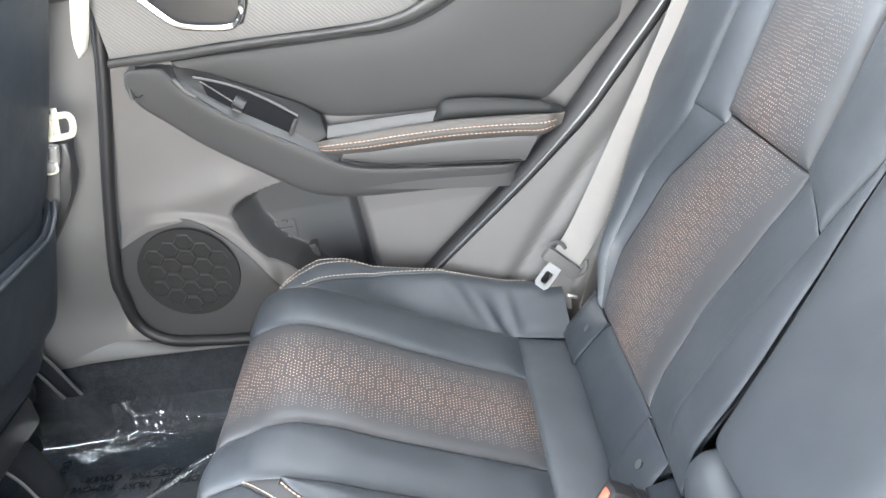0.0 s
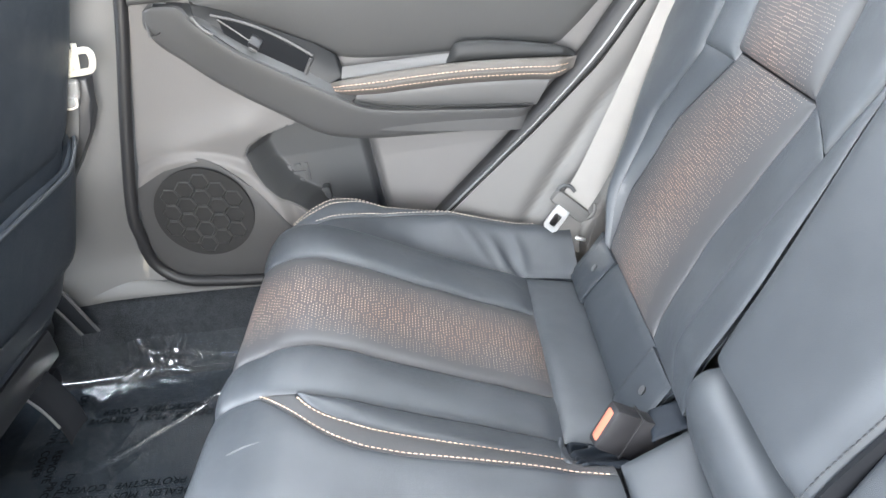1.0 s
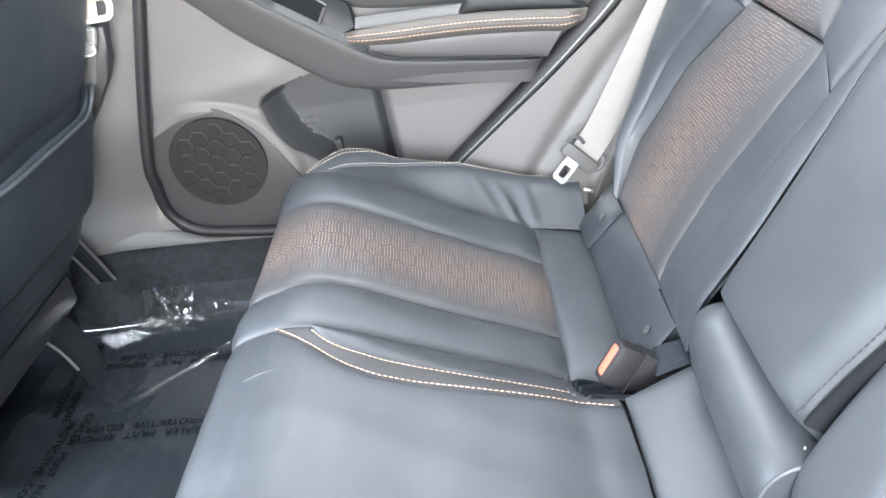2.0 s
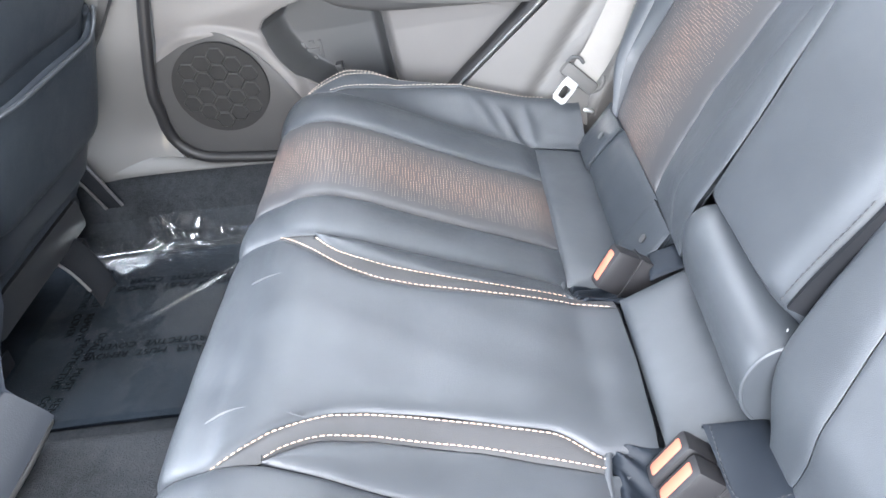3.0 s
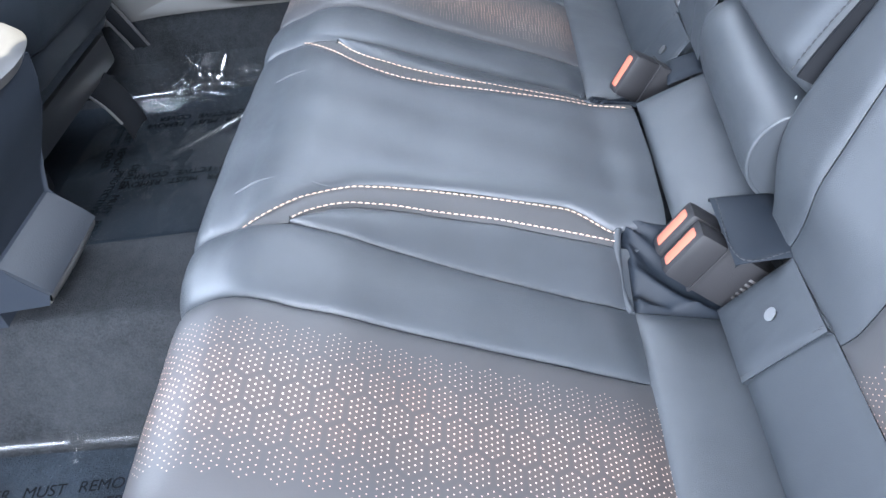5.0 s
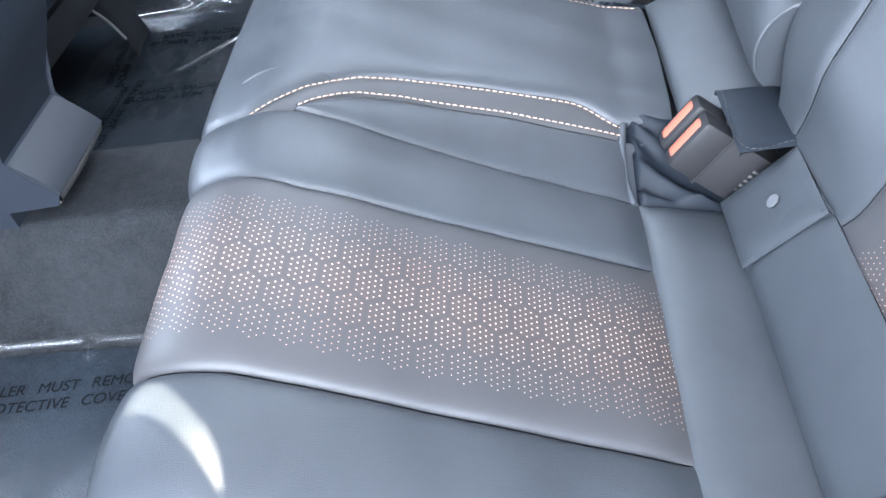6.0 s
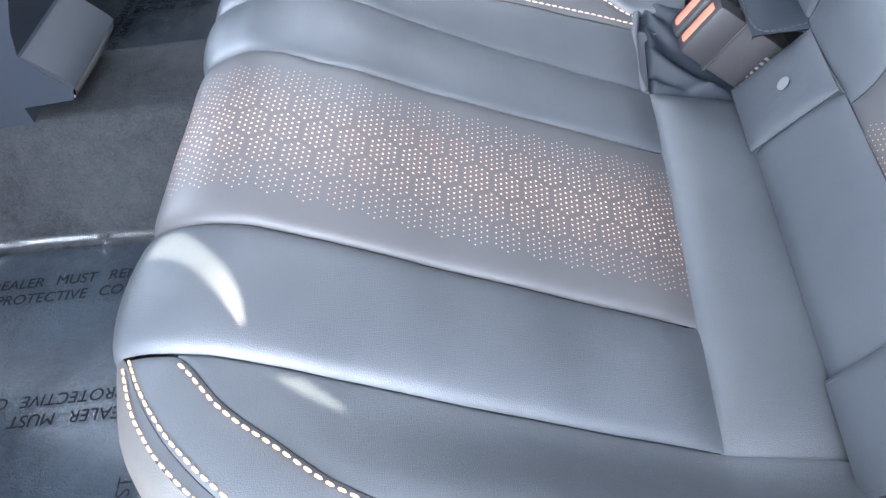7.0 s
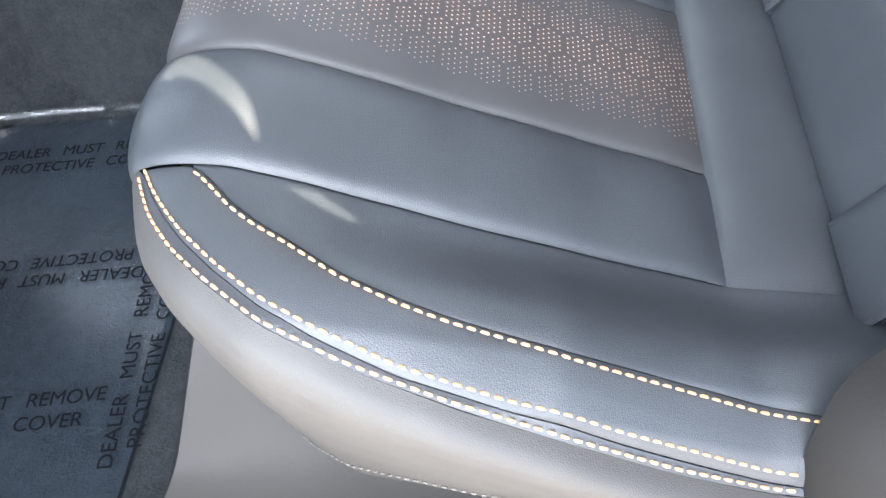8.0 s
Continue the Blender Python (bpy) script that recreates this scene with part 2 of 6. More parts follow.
def film_material(name, gloss_share, ripple, rough=0.06, haze=0.0):
    n = Net(name)
    n.tree.nodes.remove(n.bsdf)
    clear = n.node("ShaderNodeBsdfTransparent", Color=(1, 1, 1, 1))
    gloss = n.node("ShaderNodeBsdfGlossy", Color=(1, 1, 1, 1), Roughness=rough)
    where = n.coords()
    bmp = n.bump(n.noise(26.0, 3.0, 0.5, where), ripple, 0.002)
    n.put(gloss.inputs["Normal"], bmp)
    mixer = n.tree.nodes.new("ShaderNodeMixShader")
    mixer.inputs[0].default_value = gloss_share
    dusty = n.node("ShaderNodeBsdfDiffuse", Color=(0.72, 0.80, 0.84, 1))
    veil = n.tree.nodes.new("ShaderNodeMixShader")
    n.put(veil.inputs[0], n.math("MULTIPLY", n.noise(9.0, 4.0, 0.6, where), 2 * haze))
    n.tree.links.new(clear.outputs[0], veil.inputs[1])
    n.tree.links.new(dusty.outputs[0], veil.inputs[2])
    n.tree.links.new(veil.outputs[0], mixer.inputs[1])
    n.tree.links.new(gloss.outputs[0], mixer.inputs[2])
    n.tree.links.new(mixer.outputs[0], n.out.inputs[0])
    return n.mat


FILM = film_material("clear_protective_film", 0.012, 0.10, 0.30)
FILM_CRUMPLED = film_material("crumpled_protective_film", 0.065, 0.22, 0.06, 0.008)
FILM_EDGE = film_material("film_edge", 0.012, 0.20, 0.14)


def clear_plastic():
    n = Net("clear_plastic")
    return n.set(Base_Color=(0.80, 0.80, 0.78), Roughness=0.08, Transmission_Weight=0.75, IOR=1.45)


CLEAR_PLASTIC = clear_plastic()
INK = plastic("dark_printed_ink", (0.004, 0.005, 0.007), (0.006, 0.007, 0.009), 0.9, 300.0, 0.05, 0.05)


def ribbed():
    n = Net("ribbed_insert_plastic")
    where = n.coords()
    w = n.node("ShaderNodeTexWave", Scale=110.0, Distortion=0.0, Vector=where)
    w.bands_direction = "DIAGONAL"
    return n.set(Base_Color=n.mix(n.noise(8.0, 3.0, 0.5, where), (0.15, 0.148, 0.145), (0.18, 0.178, 0.172)), Roughness=0.5, Normal=n.bump(w.outputs["Fac"], 0.35, 0.001))


RIBBED = ribbed()


def asphalt():
    n = Net("pale_concrete")
    where = n.coords()
    return n.set(Base_Color=n.mix(n.noise(90.0, 4.0, 0.7, where), (0.36, 0.35, 0.33), (0.46, 0.45, 0.43)), Roughness=0.9, Normal=n.bump(n.noise(200.0, 3.0, 0.6, where), 0.6, 0.004))


ASPHALT = asphalt()


# ---- mesh helpers ----
def thing(name, place, label, category, group="", kind=""):
    ob = new(name)
    ob.empty_display_size = 0.05
    ob.location = place
    return tagged(ob, label, category, group, kind)


def finish(name, me, material, parent=None, label="", smooth=True, kind=""):
    me.materials.append(material)
    if smooth:
        me.shade_smooth()
        me.set_sharp_from_angle(angle=radians(40))
    ob = new(name, me)
    if parent:
        ob.parent = parent
        ob.matrix_parent_inverse = Matrix.Translation(-parent.location) if parent.parent is None else Matrix.Identity(4)
    if label or kind:
        tagged(ob, label, kind=kind)
    return ob


def part(name, bm, material, parent=None, label="", smooth=True, kind=""):
    """Links a bmesh, in world coordinates, as one mesh object under a thing or a part."""
    me = bpy.data.meshes.new(name)
    bmesh.ops.recalc_face_normals(bm, faces=bm.faces)
    bm.to_mesh(me)
    bm.free()
    return finish(name, me, material, parent, label, smooth, kind)


def normals(P):
    du = np.gradient(P, axis=0)
    dv = np.gradient(P, axis=1)
    n = np.cross(du, dv)
    return n / np.maximum(np.linalg.norm(n, axis=2, keepdims=True), 1e-9)


def shell(name, P, material, parent, thick=0.008, uv=None, fade=None, label="", away=None, wide=0.0):
    """A sheet over a grid of points, closed round its edges and behind; thick goes against the normal, which looks along `away` at the middle."""
    n, m = P.shape[:2]
    N = normals(P)
    ref = Vector(away) if away is not None else Vector((0, 0, 1))
    mid = N[n // 2, m // 2]
    flip = np.dot(mid, ref) < 0
    if flip:
        N = -N
    back = P - N * thick
    verts = np.concatenate([P.reshape(-1, 3), back.reshape(-1, 3)])
    k = n * m
    faces = []
    for i in range(n - 1):
        for j in range(m - 1):
            a, b, c, d = i * m + j, i * m + j + 1, (i + 1) * m + j + 1, (i + 1) * m + j
            quad = (a, d, c, b) if not flip else (a, b, c, d)
            faces.append(quad)
    front = len(faces)
    faces += [tuple(v + k for v in reversed(f)) for f in faces]
    ring = [j for j in range(m)] + [i * m + m - 1 for i in range(1, n)] + [(n - 1) * m + j for j in range(m - 2, -1, -1)] + [i * m for i in range(n - 2, 0, -1)]
    for a, b in zip(ring, ring[1:] + ring[:1]):
        faces.append((a, b, b + k, a + k) if not flip else (b, a, a + k, b + k))
    me = bpy.data.meshes.new(name)
    me.from_pydata(verts.tolist(), [], faces)
    if uv is not None:
        lay = me.uv_layers.new(name="UVMap")
        flat = np.concatenate([uv.reshape(-1, 2)] * 2)
        idx = np.empty(len(me.loops), int)
        me.loops.foreach_get("vertex_index", idx)
        lay.data.foreach_set("uv", flat[idx].astype(np.float32).ravel())
        if fade is not None:
            lay2 = me.uv_layers.new(name="fade")
            ff = np.concatenate([fade.ravel()] * 2)
            lay2.data.foreach_set("uv", np.stack([ff[idx], wide + 0 * ff[idx]], 1).astype(np.float32).ravel())
    me.validate()
    bm = bmesh.new()
    bm.from_mesh(me)
    bmesh.ops.remove_doubles(bm, verts=bm.verts, dist=0.00005)
    bm.to_mesh(me)
    bm.free()
    return finish(name, me, material, parent, label)


def resample(pts, n):
    """Even steps along a smoothed open line."""
    p = np.array(pts, float)
    if len(p) > 2:
        ext = np.vstack([2 * p[0] - p[1], p, 2 * p[-1] - p[-2]])
        out = []
        for i in range(1, len(ext) - 2):
            for t in np.linspace(0, 1, 12, endpoint=False):
                a, b, c, d = ext[i - 1 : i + 3]
                out.append(0.5 * (2 * b + (c - a) * t + (2 * a - 5 * b + 4 * c - d) * t**2 + (3 * b - a - 3 * c + d) * t**3))
        p = np.array(out + [ext[-2]])
    s = np.r_[0, np.cumsum(np.linalg.norm(np.diff(p, axis=0), axis=1))]
    g = np.linspace(0, s[-1], n)
    return np.stack([np.interp(g, s, p[:, k]) for k in range(p.shape[1])], 1)


def ribbon(name, top, bottom, bulge, direction, material, parent, n=60, m=12, thick=0.02, label="", power=2.0, uv=False, ends=0.0):
    """A rounded band between two edge lines, swelling along a direction."""
    a, b = resample(top, n), resample(bottom, n)
    t = np.linspace(0, 1, m)
    P = a[:, None] * (1 - t)[None, :, None] + b[:, None] * t[None, :, None]
    swell = (1 - np.abs(2 * t - 1) ** power) ** (1 / power)
    along = np.linspace(0, 1, n)
    taper = smoothstep(0, ends, along) * smoothstep(1, 1 - ends, along) if ends else np.ones(n)
    P = P + bulge * taper[:, None, None] * swell[None, :, None] * np.array(direction)
    q = None
    if uv:
        q = np.stack(np.meshgrid(np.linspace(0, np.linalg.norm(np.diff(a, axis=0), axis=1).sum(), n), t * np.linalg.norm(a[0] - b[0]), indexing="ij"), -1)
    return shell(name, P, material, parent, thick, uv=q, label=label, away=direction)


def tube(name, pts, radius, material, parent, sides=8, n=None, label="", closed=False):
    p = resample(pts, n or max(8, 6 * len(pts)))
    if closed:
        p = p[:-1]
    bm = bmesh.new()
    rings = []
    for i, c in enumerate(p):
        d = p[(i + 1) % len(p)] - p[i - 1] if closed else p[min(i + 1, len(p) - 1)] - p[max(i - 1, 0)]
        d = Vector(d).normalized()
        a = d.cross(Vector((0.13, 0.31, 0.94))).normalized()
        b = d.cross(a)
        r = radius(i / (len(p) - 1)) if callable(radius) else radius
        rings.append([bm.verts.new(Vector(c) + r * (math.cos(w) * a + math.sin(w) * b)) for w in np.linspace(0, 2 * math.pi, sides, endpoint=False)])
    pairs = list(zip(rings, rings[1:]))
    if closed:
        pairs.append((rings[-1], rings[0]))
    for ra, rb in pairs:
        for k in range(sides):
            bm.faces.new((ra[k], ra[(k + 1) % sides], rb[(k + 1) % sides], rb[k]))
    if not closed:
        bm.faces.new(rings[0])
        bm.faces.new(rings[-1])
    return part(name, bm, material, parent, label)


def box_bm(size, bevel=0.003, segments=2, taper=1.0):
    bm = bmesh.new()
    bmesh.ops.create_cube(bm, size=1.0)
    for v in bm.verts:
        k = taper if v.co.z > 0 else 1.0
        v.co = Vector((v.co.x * size[0] * k, v.co.y * size[1] * k, v.co.z * size[2]))
    if bevel:
        bmesh.ops.bevel(bm, geom=bm.edges[:], offset=bevel, segments=segments, affect="EDGES", profile=0.6)
    return bm


def box(name, size, m, material, parent=None, bevel=0.003, label="", taper=1.0, kind=""):
    bm = box_bm(size, bevel, 2, taper)
    bmesh.ops.transform(bm, matrix=m, verts=bm.verts)
    return part(name, bm, material, parent, label, kind=kind)


def axes(origin, a, b):
    """A pose with x along a and y nearly along b."""
    a = Vector(a).normalized()
    c = a.cross(Vector(b)).normalized()
    b = c.cross(a)
    return Matrix.Translation(origin) @ Matrix((a, b, c)).transposed().to_4x4()


def prism(name, outline, depth, away, material, parent, bevel=0.003, label=""):
    """A plate with a given outline, thick against `away`."""
    bm = bmesh.new()
    away = Vector(away).normalized()
    top = [bm.verts.new(Vector(p)) for p in outline]
    bot = [bm.verts.new(Vector(p) - away * depth) for p in outline]
    f = bm.faces.new(top)
    bm.faces.new(bot[::-1])
    k = len(top)
    for i in range(k):
        bm.faces.new((top[i], bot[i], bot[(i + 1) % k], top[(i + 1) % k]))
    if bevel:
        bmesh.ops.bevel(bm, geom=list(f.edges), offset=bevel, segments=3, affect="EDGES", profile=0.6)
    return part(name, bm, material, parent, label)


def stitches(name, pts, up, material, parent, pitch=0.0056, length=0.0040, radius=0.00060, label=""):
    """A row of short thread stitches along a line, lying on a surface with normals `up` (a vector or one a point)."""
    p = np.array(pts, float)
    s = np.r_[0, np.cumsum(np.linalg.norm(np.diff(p, axis=0), axis=1))]
    ups = np.broadcast_to(np.array(up, float), p.shape)
    bm = bmesh.new()
    at = lambda g, q: np.array([np.interp(g, s, q[:, k]) for k in range(3)])
    for g in np.arange(pitch / 2, s[-1] - pitch / 2, pitch):
        a, b, u = at(g - length / 2, p), at(g + length / 2, p), Vector(at(g, ups)).normalized()
        a, b = Vector(a), Vector(b)
        d = (b - a).normalized()
        w = d.cross(u).normalized()
        u = w.cross(d)
        rows = []
        for t, k in ((0, 0.45), (0.2, 1.0), (0.8, 1.0), (1, 0.45)):
            c = a.lerp(b, t) + u * (radius * (0.55 if k == 1 else -0.1))
            rows.append([bm.verts.new(c + radius * k * (math.cos(q) * w + 0.8 * math.sin(q) * u)) for q in np.linspace(0, 2 * math.pi, 6, endpoint=False)])
        for ra, rb in zip(rows, rows[1:]):
            for k in range(6):
                bm.faces.new((ra[k], ra[(k + 1) % 6], rb[(k + 1) % 6], rb[k]))
        bm.faces.new(rows[0][::-1])
        bm.faces.new(rows[-1])
    return part(name, bm, material, parent, label, kind="stuff")


def smoothstep(a, b, x):
    t = np.clip((np.asarray(x, float) - a) / (b - a), 0, 1)
    return t * t * (3 - 2 * t)


# ---- rear bench: cushion ----
X_REAR, X_FRONT = -0.098, -0.397
PATTERN_MID = 0.3205   # where the perforation's strongest row lies across an insert


def cushion_top(x, y):
    """Height of the cushion's upper side, without the swelling of its panels."""
    ay = np.abs(y)
    z = TOP_PROFILE(x)
    hump = smoothstep(0.172, 0.070, ay) * smoothstep(-0.40, -0.08, x) * 0.042
    rise = np.interp(x, [-0.397, -0.36, -0.30, -0.19, -0.09], [0.0, 0.006, 0.017, 0.038, 0.038])
    rise = rise * smoothstep(0.49, 0.565, ay)
    drop = np.interp(ay, [0.575, 0.60, 0.625, 0.65], [0, 0.008, 0.03, 0.07])
    return z + hump + rise - drop


def line(xs, ys):
    """A smooth line through given stations."""
    g = np.linspace(xs[0], xs[-1], 600)
    v = np.interp(g, xs, ys)
    k = np.hanning(31)
    pad = 15
    ends = np.r_[2 * v[0] - v[pad:0:-1], v, 2 * v[-1] - v[-2 : -pad - 2 : -1]]
    v = np.convolve(ends, k / k.sum(), "valid")
    return lambda x: np.interp(x, g, v)


TOP_PROFILE = line([-0.397, -0.385, -0.37, -0.35, -0.31, -0.25, -0.17, -0.1, -0.03], [0.2485, 0.2520, 0.2525, 0.2495, 0.2330, 0.2015, 0.163, 0.131, 0.118])
# seam and stitch lines of one half: y against x, from the front to the rear
BAND_IN = line([-0.397, -0.391, -0.37, -0.35, -0.33, -0.311, -0.285, -0.25, -0.20, -0.11, -0.058], [0.153, 0.153, 0.136, 0.120, 0.106, 0.096, 0.089, 0.086, 0.086, 0.087, 0.080])
BAND_OUT = line([-0.397, -0.353, -0.345, -0.335, -0.325, -0.312, -0.28, -0.20, -0.10], [0.153, 0.153, 0.143, 0.135, 0.129, 0.124, 0.118, 0.115, 0.117])
INNER = line([-0.397, -0.353, -0.333, -0.277, -0.195, -0.132, -0.09], [0.153, 0.153, 0.155, 0.160, 0.166, 0.168, 0.168])
HEX_IN = line([-0.397, -0.37, -0.34, -0.10], [0.229, 0.233, 0.239, 0.243])
HEX_OUT = line([-0.397, -0.30, -0.18, -0.10], [0.397, 0.3995, 0.4015, 0.4045])
OUTER = line([-0.397, -0.30, -0.10], [0.484, 0.487, 0.489])
ST_IN = line([-0.397, -0.366, -0.3625, -0.353, -0.342, -0.328, -0.313, -0.2855, -0.260, -0.236, -0.188, -0.139, -0.081, -0.060], [0.4855, 0.4860, 0.4880, 0.4970, 0.5085, 0.5185, 0.527, 0.5445, 0.555, 0.562, 0.5718, 0.576, 0.581, 0.583])
ST_MID = line([-0.397, -0.392, -0.384, -0.372, -0.357, -0.339, -0.316, -0.293, -0.258, -0.212, -0.166, -0.118, -0.060], [0.484, 0.489, 0.503, 0.519, 0.536, 0.552, 0.569, 0.5795, 0.591, 0.600, 0.6052, 0.6085, 0.612])
ST_OUT = line([-0.397, -0.392, -0.378, -0.360, -0.3425, -0.315, -0.281, -0.235, -0.189, -0.141, -0.060], [0.486, 0.4965, 0.5215, 0.543, 0.5583, 0.5775, 0.5898, 0.601, 0.6082, 0.6122, 0.6145])


def far_shape(x, y, z):
    """The far half of the cushion is a little wider and its front outer corner stands further out."""
    fr = np.clip((-0.10 - x) / 0.29, 0, 1)
    lift = 0.012 * fr ** 1.5 * smoothstep(0.28, 0.50, y)
    lift = lift + np.interp(x, [-0.397, -0.347, -0.281, -0.2, -0.1], [0.0, 0.000, -0.012, -0.004, 0.006]) * smoothstep(0.48, 0.57, y)
    y2 = y + (0.0105 + 0.020 * fr) * smoothstep(0.26, 0.40, y) + (0.0165 - 0.015 * fr) * smoothstep(0.41, 0.485, y) - 0.010 * smoothstep(0.56, 0.62, y)
    return x - 0.014 * smoothstep(0.24, 0.50, y) * fr, y2, z + lift


# front roll and side wall: how far they stand out, against how far down
ROLL_W = np.array([0, 0.06, 0.12, 0.2, 0.3, 0.42, 0.55, 0.7, 0.85, 1.0])
ROLL_OUT = np.array([0, 0.013, 0.0235, 0.034, 0.0415, 0.0445, 0.043, 0.037, 0.028, 0.018])
ROLL_DOWN = np.array([0, 0.010, 0.022, 0.045, 0.085, 0.15, 0.27, 0.48, 0.73, 1.0])
WALL_OUT = np.array([0, 0.012, 0.021, 0.030, 0.037, 0.040, 0.037, 0.027, 0.010, -0.010])
Z_LOW = 0.015


def front_reach(y):
    """How boldly the front rolls forward; less towards the outer corners."""
    y = np.asarray(y, float)
    return np.where(y > 0, np.interp(y, [0, 0.2, 0.3, 0.42, 0.485], [1.0, 0.98, 0.85, 0.62, 0.30]), np.interp(-y, [0, 0.14, 0.2, 0.24, 0.30, 0.38, 0.485], [1.0, 0.95, 0.75, 0.58, 0.46, 0.36, 0.20]))


def rear_limit(y):
    return np.interp(np.abs(y), [0, 0.10, 0.125, 0.165], [-0.057, -0.060, -0.097, X_REAR])


def seam_steps(m):
    """Steps across a panel from 0 to 1, close together at its sewn edges."""
    e = np.array([0.0, 0.004, 0.010, 0.020, 0.035, 0.06])
    return np.concatenate([e, np.linspace(0.09, 0.91, m), 1 - e[::-1]])


def edge_swell(t, width):
    """Rise of a padded panel from its seam: quick over the first millimetres, then slow."""
    d = np.minimum(t, 1 - t) * width
    return 0.55 * (1 - np.exp(-d / 0.0028)) + 0.45 * (1 - np.exp(-d / 0.016))


def cushion_panel(name, left, right, sgn, material, parent, x0=X_REAR, x1=X_FRONT, front=True, m=18, puff=0.004, label="", fade=None, sag=0.0, n=80, gap=0.0005, pillow=0.0):
    """One sewn panel between two seam lines; with front it goes on over the roll and down to the floor."""
    xs = np.linspace(x0, x1, n)
    xs = np.concatenate([xs, np.full(len(ROLL_W) * 3 - 1, x1)]) if front else xs
    w = np.interp(np.linspace(0, 1, 30), np.linspace(0, 1, 10), ROLL_W)
    t = seam_steps(m)
    a, b = left(xs), right(xs)
    narrow = np.minimum(gap, 0.2 * np.abs(b - a)) * np.sign(b - a)
    a, b = a + narrow, b - narrow
    m = len(t)
    Y = a[:, None] * (1 - t) + b[:, None] * t
    X = np.repeat(xs[:, None], m, 1)
    near = np.clip(1 - (X_REAR - X) / 0.045, 0, 1) * (x0 == X_REAR)
    X[:n] = X[:n] + (near * (rear_limit(Y) - X_REAR))[:n]
    Z = cushion_top(X, Y)
    if front:
        ww = w[1:]
        out = np.interp(ww, ROLL_W, ROLL_OUT)[:, None]
        down = np.interp(ww, ROLL_W, ROLL_DOWN)[:, None]
        top = Z[n - 1][None]
        X[n:] = x1 - out * front_reach(Y[n - 1] * sgn)[None]
        Z[n:] = top + (Z_LOW - top) * down
    FX, FY, FZ = far_shape(X, Y, Z) if sgn > 0 else (X, Y, Z)
    P = np.stack([FX, FY * sgn, FZ], -1)
    N = normals(P)
    if N[10, m // 2, 2] < 0:
        N = -N
    width = np.abs(b - a)[:, None]
    swell = 1.5 * puff * edge_swell(t[None], width) + pillow * (4 * t * (1 - t))[None] ** 0.8
    swell[:n] *= (1 - np.clip(1 - (x0 - xs[:n]) / 0.03, 0, 1) ** 2)[:, None] * 0.85 + 0.15
    swell = swell - sag * (4 * t * (1 - t))[None] * np.exp(-(((xs + 0.22) / 0.10) ** 2))[:, None]
    P = P + N * swell[..., None]
    if name == "side_bolster" and sgn > 0:
        for cx, cy, lean, high in ((-0.128, 0.512, -0.45, 0.0065), (-0.100, 0.520, -0.15, 0.0055), (-0.160, 0.525, -0.6, 0.0030), (-0.114, 0.512, -0.3, -0.005)):
            P[..., 2] += high * np.exp(-(((X - cx - lean * (Y - cy)) / 0.008) ** 2)) * np.exp(-(((Y - cy) / 0.022) ** 2))
    P[..., 2] += 0.0006 * np.sin(X * 61 + Y * 37) * np.sin(Y * 53 - X * 29)
    s = np.concatenate([[0], np.cumsum(np.linalg.norm(np.diff(P[:, m // 2], axis=0), axis=1))])
    uv = np.stack([np.repeat(s[:, None], m, 1), PATTERN_MID + (t - 0.5) * width], -1)
    fd = fade(s[:, None], t[None]) * np.ones((len(xs), m)) if fade else None
    return shell(name, P, material, parent, 0.009, uv=uv, fade=fd, label=label), P, N


def insert_fade(s, t):
    d = np.abs(t - 0.5)
    return np.interp(d, [0.0, 0.09, 0.18, 0.26, 0.34, 0.46, 0.5], [1.0, 0.95, 0.65, 0.4, 0.15, 0.05, 0.03])


bench = thing("rear_bench", (0, 0, 0), "dark leather rear bench with perforated inserts and copper stitching", "car seat")
# firm core under the panels, closing the seams
core_x = np.linspace(-0.06, -0.388, 30)
CX = np.repeat(core_x[:, None], 50, 1)
CY = np.linspace(-1, 1, 50)[None] * (ST_OUT(CX) - 0.022)
cushion = shell("cushion", np.stack([CX, CY, cushion_top(CX, CY) - 0.009 - 0.013 * smoothstep(0.40, 0.50, CY) - 0.05 * smoothstep(0.44, 0.52, np.abs(CY)) * smoothstep(-0.3, -0.39, CX)], -1), LEATHER_TRIM, bench, 0.05, label="dark leather bench cushion")
def shifted(fn, d):
    return lambda x: fn(x) + d * smoothstep(-0.36, -0.28, x)


